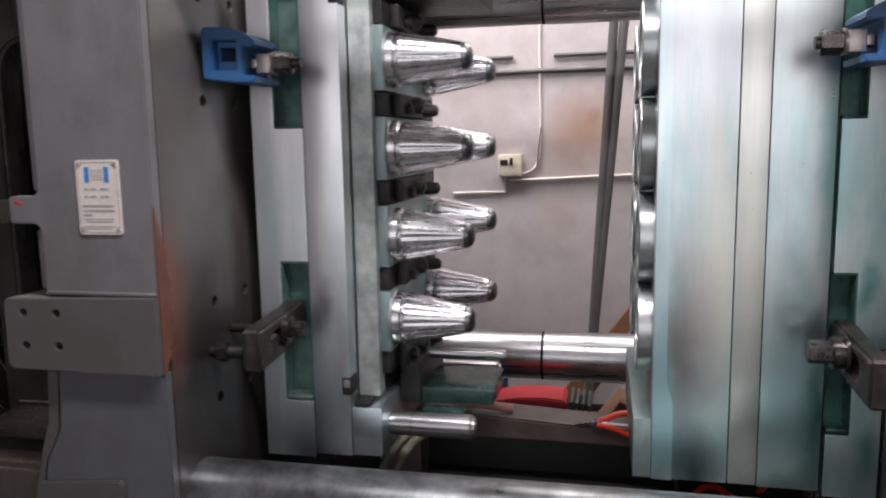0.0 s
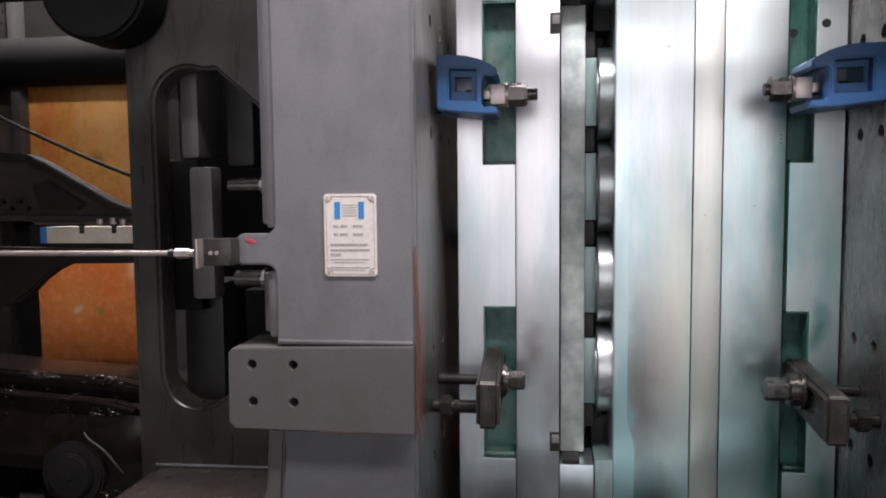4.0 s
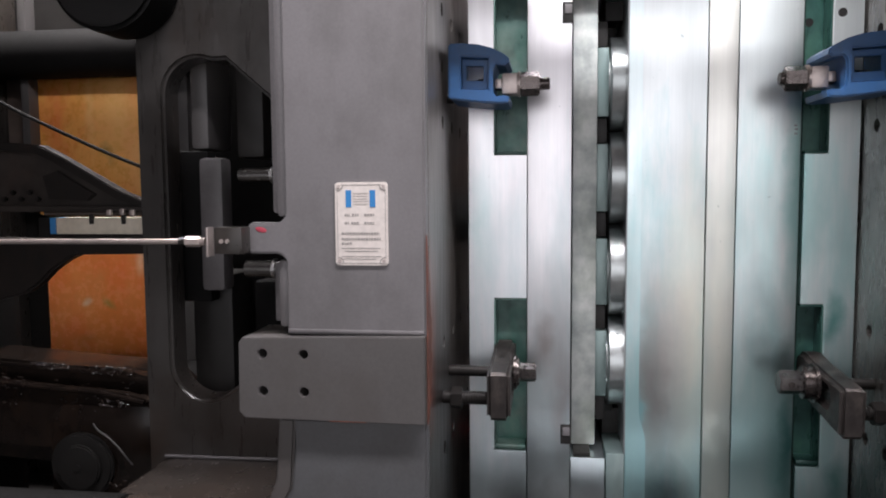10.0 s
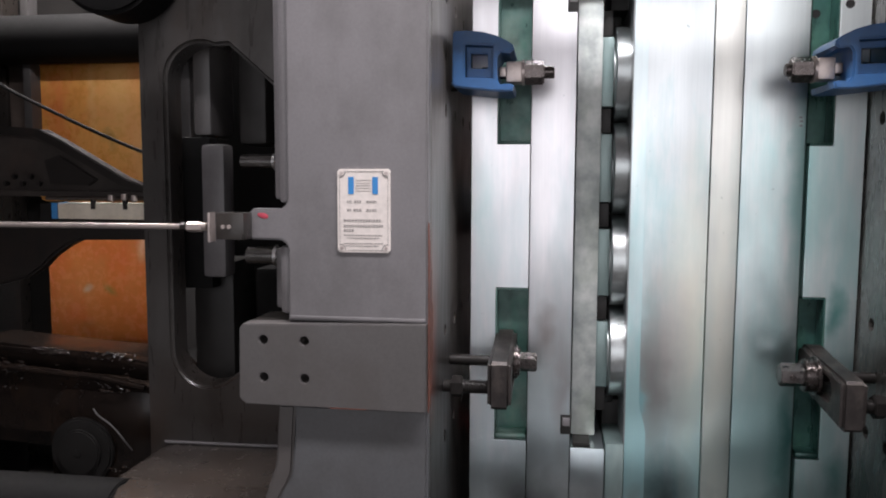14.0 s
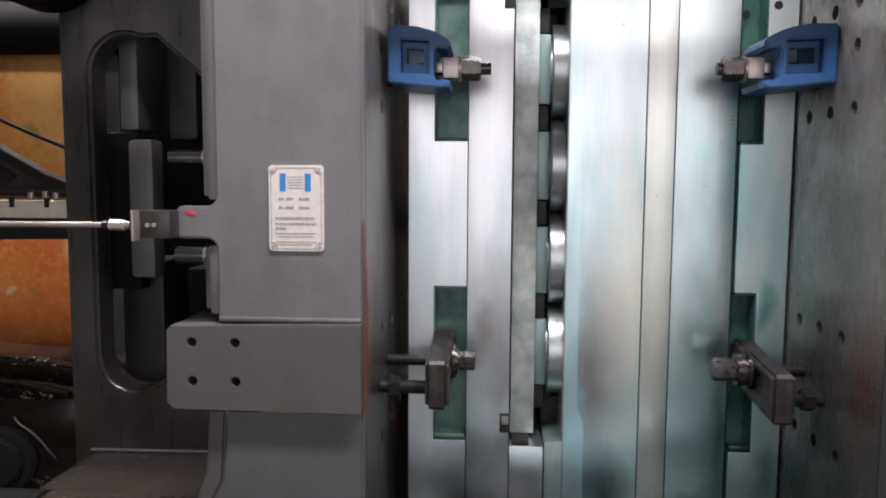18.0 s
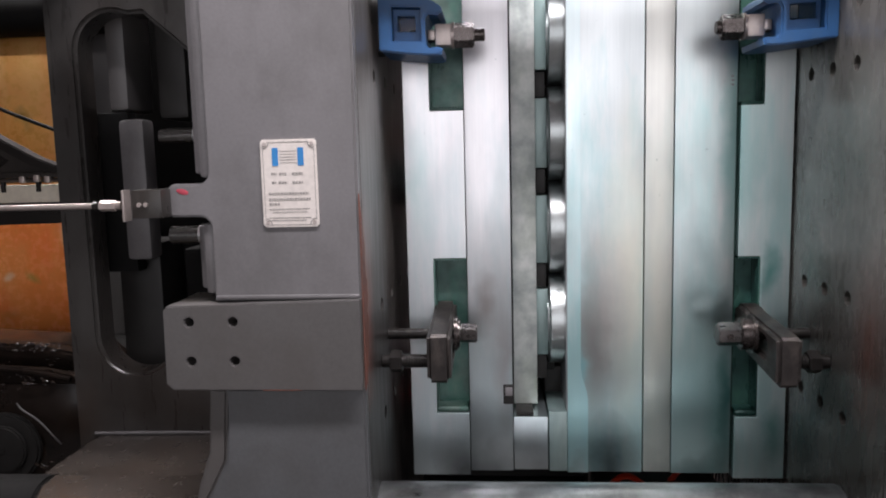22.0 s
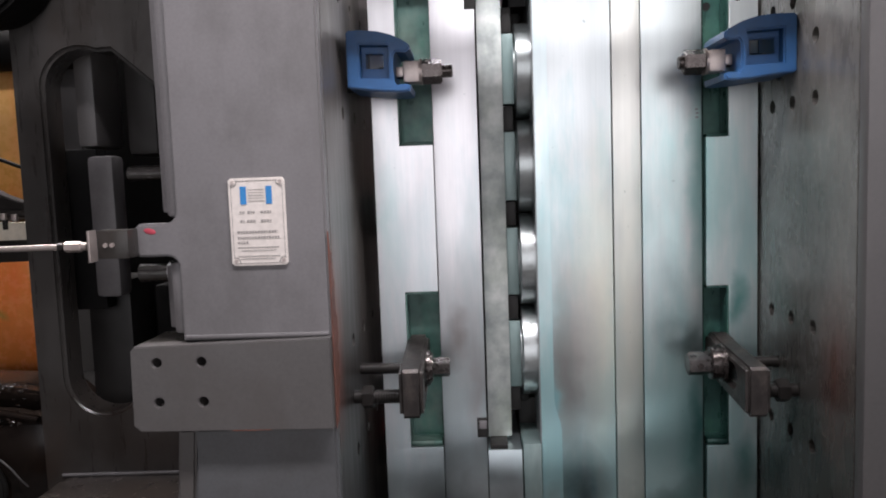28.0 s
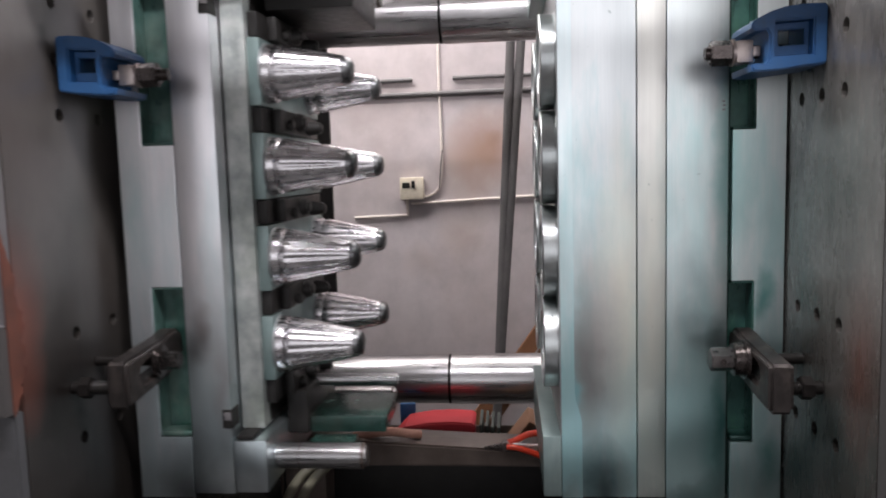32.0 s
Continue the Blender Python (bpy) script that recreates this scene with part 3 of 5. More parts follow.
part("casting", bm, PAINT_FIXED, fixed_platen)

for z in TIE_Z:
    for y in TIE_Y:
        tie = thing("tie_bar", "thick chromed tie bar with a fine film of oil", "tie bar", (0.2, y, z - 0.052), "tie bars of the machine")
        if y > 0 and z < 1:
            z = 0.887
        bm = B()
        rod(bm, (-1.6, y, z), (0.9, y, z), 0.052 if y < 0 else 0.0558, seg=56)
        part("bar", bm, TIE_OILY if y < 0 else TIE_FAR, tie)
        # Near-black cover added where the bar's rear stretch reflects no light.
        part("darkening_sleeve", rod(B(), (-1.59, y, z), (-0.515, y, z), 0.0585, seg=40, bevel=0.002), NEAR_BLACK, tie, "black sleeve added to darken the rear stretch")
        if y > 0:
            bm = B()
            rod(bm, (-0.0125, y, z), (0.515, y, z), 0.0572, seg=56, bevel=0.002)
            part("sleeve", bm, TIEBAR, tie, "polished sleeve over the bar")
            part("groove_ring", rod(B(), (-0.0185, y, z), (-0.013, y, z), 0.0561, seg=56), NEAR_BLACK, tie)

bed = thing("machine_bed", "dark oily machine bed with a rusty iron beam", "machine bed", (0, 0.2, 0))
bm = B()
box(bm, -1.7, 1.6, -0.22, 0.66, 0.0, 0.62, 0.01)
part("base", bm, BLACK, bed)
bm = B()
prism(bm, [(-0.34, 0.806), (0.36, 0.804), (0.36, 0.828), (0.05, 0.842), (-0.34, 0.864)], 0.28, 0.37, bevel=0.004)
box(bm, -0.32, -0.24, 0.29, 0.36, 0.70, 0.806, 0.004)
box(bm, 0.26, 0.34, 0.29, 0.36, 0.70, 0.806, 0.004)
part("beam", bm, BROWN, bed, "rust-brown iron beam")
bm = B()
box(bm, -0.5, 0.52, -0.05, 0.42, 0.625, 0.70, 0.004)
part("chute", bm, BLACK, bed, "black drip chute")

# ---- fixed mould half ----
FY, BY, ZT = 0.01, 0.43, 1.735
cav = thing("cavity_mould_half", "ground steel cavity mould half clamped to the fixed platen", "mould", (0.35, 0.2, 0.86))


def mould_plate(x0, x1, z0, z1, parent, material=STEEL, y0=FY, name="mould_plate", label=""):
    return part(name, box(B(), x0, x1, y0, BY, z0, z1, 0.0012), material, parent, label)


bm = B()
# cavity plate with a shallow milled step on its side
prism(bm, [(0.1972, 0.866), (0.308, 0.866), (0.308, ZT), (0.1972, ZT)], FY + 0.0040, BY, bevel=0.001)
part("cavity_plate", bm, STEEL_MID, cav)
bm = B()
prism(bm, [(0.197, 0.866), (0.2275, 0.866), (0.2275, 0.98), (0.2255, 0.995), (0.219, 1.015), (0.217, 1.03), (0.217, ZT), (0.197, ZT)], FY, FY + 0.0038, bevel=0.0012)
part("raised_land", bm, STEEL_LAND, cav, "paler raised edge of the cavity plate")
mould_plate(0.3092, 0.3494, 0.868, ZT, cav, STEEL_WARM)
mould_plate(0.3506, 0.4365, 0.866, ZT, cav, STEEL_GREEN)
mould_plate(0.4372, 0.4424, 0.868, ZT, cav, TEAL_DARK, FY + 0.012, "seam_strip")


def clamp_plate(x0, x1, inner, notch, z0, zs, parent, y0, slot):
    """Clamp plate whose inner edge is notched at the clamps."""
    far = x0 if inner > x0 else x1
    pts = [(far, z0), (inner, z0)]
    for a, b in zs:
        pts += [(inner, a), (notch, a), (notch, b), (inner, b)]
    pts += [(inner, ZT), (far, ZT)]
    bm = B()
    prism(bm, pts, y0, y0 + 0.05, bevel=0.0012)
    box(bm, min(far, inner), max(far, inner), y0 + 0.051, BY, z0, ZT, 0)
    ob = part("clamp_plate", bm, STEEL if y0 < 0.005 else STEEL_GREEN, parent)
    for a, b in zs:
        bm = B()
        lo, hi = min(notch, inner), max(notch, inner)
        box(bm, lo + 0.0005, hi - 0.0005, y0 + 0.032, y0 + 0.052, a + 0.0005, b - 0.0005, 0)
        lip = 0.010 if a < 1.2 else 0.005
        box(bm, lo + 0.0005, hi - 0.0005, y0 + 0.0015, y0 + 0.034, a + 0.0003, a + lip, lip * 0.42)
        box(bm, lo + 0.0005, hi - 0.0005, y0 + 0.0015, y0 + 0.034, b - 0.004, b - 0.0003, 0.0015)
        s = -0.0025 if notch < inner else 0.0025
        box(bm, min(notch, notch - s), max(notch, notch - s), y0 + 0.0015, y0 + 0.034, a + 0.003, b - 0.003, 0.0008)
        part("clamp_slot", bm, slot, parent, "dark green oily clamp slot")
    return ob


clamp_plate(0.4427, 0.516, 0.4427, 0.4750, 0.858, [(0.954, 1.195), (1.411, 1.70)], cav, FY, TEAL_GREEN)
# Black discs set slightly proud stand in for the dark insides of holes.
for x, y, z, r in ((0.4525, FY + 0.0318, 1.6005, 0.0062), (0.4870, FY, 1.6065, 0.0062)):
    bm = B()
    rod(bm, (x, y - 0.0004, z), (x, y + 0.006, z), r, seg=18)
    part("screw_hole", bm, BLACK, cav)
for k, (dx, dz) in enumerate(((0, 0), (0.0005, 0.006), (-0.0005, 0.0115))):
    part("stamped_mark", box(B(), 0.4275 + dx, 0.4315 + dx, FY - 0.0003, FY + 0.001, 1.4385 + dz, 1.4410 + dz, 0), STEEL_DARK, cav)
bm = B()
box(bm, 0.5165, FACE_R - 0.0005, 0.05, 0.5, 0.9, 1.7, 0)
part("locating_plate", bm, BLACK, cav)
part("lower_insert", box(B(), 0.169, 0.1963, FY + 0.001, BY, 0.868, 0.962, 0.0012), TEAL_LIGHT, cav, "pale green steel insert")
part("upper_insert", box(B(), 0.169, 0.1963, FY + 0.001, BY, 1.655, ZT, 0.0012), TEAL_LIGHT, cav)
part("face_plate", box(B(), 0.1955, 0.1972, 0.012, BY - 0.005, 0.962, 1.655, 0), STEEL_DARK, cav)
ROWS_Z, COLS_Y = (1.0915, 1.2355, 1.380, 1.5245), (0.087, 0.342)
for z in ROWS_Z:
    for y in COLS_Y:
        bm = B()
        prof = [(0.1968, 0.0715), (0.1940, 0.0715), (0.1937, 0.0707), (0.1925, 0.0707), (0.1922, 0.0715), (0.1745, 0.0715), (0.1733, 0.0705), (0.1730, 0.0675), (0.1730, 0.0500), (0.1745, 0.0485), (0.195, 0.0475)]
        rows = []
        for x, r in prof:
            rows.append([bm.verts.new((x, y + r * math.cos(2 * math.pi * i / 56), z + r * math.sin(2 * math.pi * i / 56))) for i in range(56)])
        for p, q in zip(rows, rows[1:]):
            for i in range(56):
                bm.faces.new((p[i], p[(i + 1) % 56], q[(i + 1) % 56], q[i]))
        bm.faces.new(rows[-1])
        bmesh.ops.recalc_face_normals(bm, faces=bm.faces[:])
        part("cavity_ring", bm, RING, cav, "polished ring round a cavity")

# ---- moving platen ----
mp = thing("moving_platen", "grey painted moving platen with a printed plate on its side", "machine part", (-0.2, 0.2, 0.66))
MOVERS.append((mp, 1.0))
mounting_face(FACE_L, -1, mp)
bm = B()
prism(bm, [(-0.236, 1.188), (FACE_L - 0.0002, 1.188), (FACE_L - 0.0002, 1.94), (-0.236, 1.94), (-0.236, 1.340)] + arc(-0.249, 1.338, 0.013, 0, -90, 6) + [(-0.280, 1.325), (-0.2865, 1.319), (-0.2865, 1.293), (-0.281, 1.287)] + arc(-0.249, 1.274, 0.013, 90, 0, 6), Y0, Y0 + 0.020, bevel=0.0025)
box(bm, -0.236, FACE_L - 0.0225, Y0 + 0.0205, Y1, 1.19, 1.94, 0)
part("casting", bm, PAINT, mp)
bm = B()
prism(bm, [(-0.300, 0.72), (FACE_L - 0.0002, 0.72), (FACE_L - 0.0002, 1.0815), (-0.230, 1.0815), (-0.230, 1.05), (-0.236, 0.99), (-0.262, 0.94)], Y0 + 0.001, Y0 + 0.02, bevel=0.003)
box(bm, -0.236, FACE_L - 0.0225, Y0 + 0.0205, Y1, 0.72, 1.08, 0)
part("lower_casting", bm, PAINT_BLUE_SHADED, mp, "bluish grey lower casting with a chamfered side")
bm = B()
prism(bm, [(-0.252, 1.0800), (-0.2305, 1.0800), (-0.2365, 0.990), (-0.2625, 0.940), (-0.3005, 0.72), (-0.330, 0.72), (-0.272, 0.960), (-0.258, 1.00)], Y0 + 0.005, Y0 + 0.0195, bevel=0.003)
part("chamfer_strip", bm, PAINT_BLOCK_SHADED, mp)
part("foot_cover", prism(B(), [(-0.286, 0.74), (-0.136, 0.74), (-0.134, 0.918), (-0.140, 0.925), (-0.270, 0.914), (-0.277, 0.906)], Y0 - 0.006, Y0 + 0.001, bevel=0.002), PAINT_FIXED, mp, "small bolted cover on the foot")
bm = B()
holed(bm, [(-0.288, 1.0845), (FACE_L - 0.0008, 1.083), (FACE_L - 0.0008, 1.1895), (-0.290, 1.1845), (-0.2945, 1.179), (-0.296, 1.092)], [circle(x, z, 0.0056, 14) for x in (-0.2640, -0.2120) for z in (1.1655, 1.1190)], Y0 - 0.014, Y0 + 0.012)
es = [e for e in bm.edges if len(e.link_faces) == 2 and e.calc_face_angle(0) > 0.9 and e.verts[0].co.y < Y0 - 0.013 and e.verts[1].co.y < Y0 - 0.013]
bmesh.ops.bevel(bm, geom=es, offset=0.0012, segments=2, affect="EDGES")
part("side_block", bm, PAINT_BLOCK_SHADED, mp, "grey bolted side block with four tapped holes")
part("block_back", box(B(), -0.2925, -0.2365, Y0 + 0.0125, Y0 + 0.085, 1.090, 1.1835, 0.002), PAINT_DARK, mp)
part("bare_edge", box(B(), -0.180, -0.135, Y0 - 0.0144, Y0 - 0.0125, 1.0838, 1.0846, 0), RUST, mp, "bare red line along the block's lower edge")
bm = B()
box(bm, -0.234, FACE_L - 0.003, Y0 - 0.0035, Y0 + 0.01, 1.190, 1.1945, 0.0018)
part("weld_bead", bm, PAINT, mp)
# tab mark
bm = B()
bmesh.ops.create_icosphere(bm, subdivisions=2, radius=1.0, matrix=Matrix.Translation((-0.267, Y0 - 0.0002, 1.3165)) @ pose(0, 0, 0, 0, 14, 0) @ Matrix.Diagonal((0.0075, 0.0004, 0.0034, 1)))
part("paint_mark", bm, RED_MARK, mp, "red marker dab")
# inner lip between the side and the window
for z0, z1 in ((1.332, 1.93), (1.195, 1.279)):
    bm = B()
    box(bm, -0.2485, -0.2365, -0.243, -0.16, z0, z1, 0.0045)
    box(bm, -0.2600, -0.2490, -0.228, -0.16, z0 + 0.004, z1 - 0.004, 0.0045)
    part("lip", bm, PAINT, mp)
# rear side wall with the long window
def back(x, z):
    """The window's outline drawn out to the depth at which the rear wall stands."""
    return 0.083 + 1.2024 * (x - 0.083), 1.3627 + 1.2024 * (z - 1.3627)


win = arc(-0.392, 1.122, 0.050, 180, 300, 10) + [(-0.343, 1.096), (-0.285, 1.15), (-0.262, 1.19), (-0.262, 1.462)] + [(-0.352, 1.541)] + arc(-0.393, 1.496, 0.049, 65, 180, 8)
WALL_Y = 0.05
bm = B()
holed(bm, [(-0.594, 0.66), (-0.2625, 0.66), (-0.2625, 1.92), (-0.594, 1.92)], [[back(*p) for p in win]], WALL_Y, WALL_Y + 0.05)
es = [e for e in bm.edges if len(e.link_faces) == 2 and e.calc_face_angle(0) > 0.9 and all(v.co.y < WALL_Y + 0.001 and -0.57 < v.co.x < -0.27 and 0.95 < v.co.z < 1.7 for v in e.verts)]
bmesh.ops.bevel(bm, geom=es, offset=0.006, segments=3, affect="EDGES")
part("rear_side_wall", bm, PAINT_WALL, mp, "dark oil-streaked cast wall with a long rounded window")
part("rear_side_wall", box(B(), -0.594, -0.236, 0.535, 0.57, 0.66, 1.92, 0.002), PAINT_DARK, mp)
bm = B()
prism(bm, [(-0.600, 0.66), (-0.250, 0.66), (-0.250, 0.9145), (-0.552, 0.911), (-0.570, 0.904), (-0.582, 0.885)], -0.14, WALL_Y - 0.001, bevel=0.006)
part("slide_shoe", bm, SHOE, mp, "oily brown slide shoe")
# Added to hide the tie bar and skewed to fit the camera's view.
bm = B()
prism(bm, [(-0.532, 0.66), (-0.25, 0.66), (-0.25, 0.928), (-0.520, 0.928), (-0.532, 0.916)], -0.238, -0.1405, bevel=0.008)
for v in bm.verts:
    if v.co.x < -0.5:
        v.co.x -= 0.42 * (v.co.y + 0.238) - 0.03
part("shoe_extension", bm, SHOE, mp, "oily brown extension of the shoe added over the tie bar")
# Pale rod along the seam draws the bead's highlight in paint.
part("seam_highlight_bead", rod(B(), (-0.566, WALL_Y - 0.003, 0.9135), (-0.252, WALL_Y - 0.003, 0.9165), 0.0028, seg=10), PAINT, mp, "grey seam bead above the shoe, standing in for its highlight")
# Near-black colours put the inside's shade on web, plate and ribs.
part("inner_web", box(B(), -0.592, -0.505, 0.114, 0.146, 1.170, 1.433, 0.002), NEAR_BLACK, mp, "web between the toggle lugs, painted near-black for shade")
part("inner_plate", box(B(), -0.608, -0.2625, 0.30, 0.312, 0.66, 1.92, 0.002), NEAR_BLACK, mp)
# ribs and pins seen through the window
part("link_rib", box(B(), -0.519, -0.476, 0.106, 0.150, 1.190, 1.4215, 0.009), PAINT, mp, "grey rounded rib inside the platen")
for x0, x1, z0, z1, y, tone in ((-0.538, -0.504, 1.436, 1.66, 0.12, PAINT_FIXED), (-0.560, -0.483, 0.92, 1.215, 0.152, BLACK), (-0.459, -0.408, 1.421, 1.66, 0.13, BLACK), (-0.455, -0.405, 0.92, 1.20, 0.18, NEAR_BLACK)):
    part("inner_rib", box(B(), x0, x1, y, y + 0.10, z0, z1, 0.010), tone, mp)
for z, x, r in ((1.387, -0.373, 0.0105), (1.248, -0.366, 0.0135)):
    bm = B()
    rod(bm, (x, -0.06, z), (-0.262, -0.06, z), r, seg=28, bevel=0.001)
    part("ejector_pin", bm, SHADED_ROD, mp, "shiny ejector rod with its dark reflection in the colour")
    part("pin_ring", rod(B(), (-0.324, -0.06, z), (-0.319, -0.06, z), r + 0.0016, seg=28, bevel=0.001), TIEBAR, mp)
bm = B()
box(bm, -0.262, -0.237, -0.11, 0.53, 0.66, 1.9, 0.003)
part("rear_face", bm, BLACK, mp)
# printed plate
np_ = part("nameplate", prism(B(), [(-0.1725 + 0.003, 1.2735), (-0.1075 - 0.003, 1.2735), (-0.1075, 1.2765), (-0.1075, 1.3705), (-0.1105, 1.3735), (-0.1695, 1.3735), (-0.1725, 1.3705), (-0.1725, 1.2765)], Y0 - 0.0022, Y0, bevel=0.0004), PLATE, mp, "worn white printed metal plate")


def print_bar(x0, x1, z0, z1, material=INK, name="print_line"):
    return part(name, box(B(), x0, x1, Y0 - 0.0026, Y0 - 0.0022, z0, z1, 0), material, np_)


X, Z = -0.1725, 1.3735
print_bar(X + 0.0135, X + 0.0205, Z - 0.0300, Z - 0.0095, INK_BLUE, "blue_bar")
print_bar(X + 0.0430, X + 0.0500, Z - 0.0300, Z - 0.0095, INK_BLUE, "blue_bar")
for k in range(5):
    print_bar(X + 0.0225, X + 0.041, Z - 0.0135 - 0.0032 * k, Z - 0.0131 - 0.0032 * k)
for z, bits in ((0.0375, ((0.012, 0.018), (0.021, 0.029), (0.036, 0.048))), (0.0475, ((0.012, 0.017), (0.020, 0.030), (0.036, 0.048))), (0.0600, ((0.008, 0.054),)), (0.0665, ((0.008, 0.056),)), (0.0720, ((0.008, 0.020),)), (0.0785, ((0.008, 0.055),)), (0.082, ((0.012, 0.052),)), (0.0885, ((0.008, 0.056),)), (0.0915, ((0.010, 0.05),))):
    rnd = random.Random(int(z * 10000))
    for a, b in bits:
        u = a
        while u < b:
            w = rnd.uniform(0.0014, 0.0030)
            print_bar(X + u, X + min(u + w, b), Z - z - (0.0028 if z < 0.075 else 0.0012), Z - z)
            u += w + 0.0009
for a, b, c, d in ((0.008, 0.057, 0.0028, 0.0033), (0.008, 0.057, 0.0968, 0.0973)):
    print_bar(X + a, X + b, Z - d, Z - c, INK, "border_line")
for a in (0.0028, 0.0618):
    print_bar(X + a, X + a + 0.0005, Z - 0.092, Z - 0.008, INK, "border_line")
for a in (0.0052, 0.0598):
    for c in (0.0052, 0.0948):
        part("rivet", rod(B(), (X + a, Y0 - 0.0034, Z - c), (X + a, Y0 - 0.002, Z - c), 0.0022, seg=12), BOLT_LIGHT, np_)
for sx, px in ((1, X), (-1, X + 0.065)):
    for sz, pz in ((1, Z - 0.100), (-1, Z)):
        bm = B()
        a = [(px + sx * (0.003 + 0.0075 * math.cos(k * math.pi / 12)), pz + sz * (0.003 + 0.0075 * math.sin(k * math.pi / 12))) for k in range(7)]
        c = [(px + sx * (0.003 + 0.0065 * math.cos(k * math.pi / 12)), pz + sz * (0.003 + 0.0065 * math.sin(k * math.pi / 12))) for k in range(6, -1, -1)]
        prism(bm, a + c, Y0 - 0.0027, Y0 - 0.0021)
        part("corner_ornament", bm, INK, np_)
# red primer showing along the front edge of the face
def ragged(z0, z1, width, seed, rise):
    """A patch along the front edge with a torn outline."""
    rnd = random.Random(seed)
    n = 26
    edge = []
    for k in range(n + 1):
        u = k / n
        edge.append((-0.2495 + width * max(math.sin(math.pi * u ** rise), 0.03) * rnd.uniform(0.72, 1.15), z0 + (z1 - z0) * u))
    return [(-0.2500, z0), *edge, (-0.2500, z1)]


part("primer_patch", prism(B(), ragged(1.08, 1.310, 0.032, 9, 0.75), FACE_L - 0.0002, FACE_L + 0.0012, "x"), RUST, mp, "bare red primer patch")

# ---- scale rod on its bracket ----
sr = thing("scale_rod", "thin bright travel rod with a brass end on a bracket", "rod", (-0.33, -0.283, 1.29))
MOVERS.append((sr, 1.0))
part("bar", rod(B(), (-1.4, -0.283, 1.302), (-0.353, -0.283, 1.304), 0.0034, seg=14), BOLT_LIGHT, sr)
bm = B()
rod(bm, (-0.349, -0.283, 1.304), (-0.330, -0.283, 1.304), 0.0062, seg=6, bevel=0.0008)
rod(bm, (-0.330, -0.283, 1.304), (-0.324, -0.283, 1.304), 0.0045, seg=14)
part("end_joint", bm, BOLT_LIGHT, sr)
part("lock_nut", rod(B(), (-0.357, -0.283, 1.304), (-0.351, -0.283, 1.304), 0.0052, seg=6, bevel=0.0006), OILY_SHADED_BOLT, sr)
part("end_plate", box(B(), -0.3185, -0.3158, -0.294, -0.277, 1.2865, 1.3215, 0.0005), BOLT_LIGHT, sr)
part("bracket", box(B(), -0.3155, -0.281, -0.277, -0.2505, 1.2885, 1.3205, 0.001), PAINT_DARK, sr)
for x in (-0.306, -0.2985):
    part("screw", rod(B(), (x, -0.280, 1.304), (x, -0.2765, 1.304), 0.0026, seg=6), BOLT_LIGHT, sr)

# ---- moving mould half ----
core = thing("core_mould_half", "ground steel core half of a mould with fluted polished cores", "mould", (0.07, 0.2, 0.86))
MOVERS.append((core, 1.0))
clamp_plate(-0.0375, 0.0490, 0.0490, 0.0, 0.866, [(0.9640, 1.200), (1.4140, 1.655)], core, 0.0, TEAL)
bm = B()
rod(bm, (FACE_L + 0.0002, 0.36, 1.30), (-0.0377, 0.36, 1.30), 0.045, seg=40)
part("locating_ring", bm, STEEL_DARK, core, "steel ring that centres the mould on the platen")
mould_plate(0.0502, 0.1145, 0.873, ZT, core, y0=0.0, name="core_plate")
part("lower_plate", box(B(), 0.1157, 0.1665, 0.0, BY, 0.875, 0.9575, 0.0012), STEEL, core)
part("upper_plate", box(B(), 0.1157, 0.1665, 0.0, BY, 1.665, ZT, 0.0012), STEEL, core)
part("side_bar", box(B(), 0.1175, 0.1535, 0.038, 0.070, 0.9655, 1.652, 0.0012), ZINC, core, "mottled galvanised side bar")
part("bar_foot", box(B(), 0.1195, 0.1455, 0.002, 0.05, 0.9585, 0.9650, 0.001), BLACK, core)
part("bar_foot", box(B(), 0.1195, 0.1455, 0.022, 0.05, 1.653, 1.664, 0.001), BLACK, core)
for z in (0.978, 1.604):
    part("bar_stop", box(B(), 0.1005, 0.1160, -0.0015, 0.03, z, z + 0.030, 0.001), BLACK, core)
    part("bar_stop", box(B(), 0.1035, 0.1145, -0.003, 0.02, z + 0.013, z + 0.026, 0.001), PAINT, core)
part("core_carrier", box(B(), 0.1150, 0.1515, 0.072, 0.41, 0.962, 1.66, 0.001), BLACK, core)
for z in ROWS_Z:
    part("insert_strip", box(B(), 0.1520, 0.1715, 0.050, 0.40, z - 0.0515, z + 0.0515, 0.0012), TEAL_LIGHT, core, "pale green steel insert strip")
for z in (1.0195, 1.1635, 1.308, 1.452, 1.597):
    part("spacer_strip", box(B(), 0.1515, 0.1690, 0.056, 0.40, z - 0.0185, z + 0.0185, 0.001), BLACK, core)
    bm = B()
    box(bm, 0.1695, 0.186, 0.10, 0.30, z - 0.019, z + 0.019, 0.005)
    rod(bm, (0.186, 0.19, z + 0.002), (0.204, 0.19, z + 0.002), 0.017, 0.012, seg=18, bevel=0.004)
    rod(bm, (0.186, 0.255, z - 0.005), (0.215, 0.255, z - 0.005), 0.0135, 0.010, seg=14, bevel=0.003)
    rod(bm, (0.186, 0.140, z - 0.006), (0.196, 0.140, z - 0.006), 0.010, seg=12, bevel=0.002)
    part("slider", bm, BLACK, core, "oil-black slider between the cores")
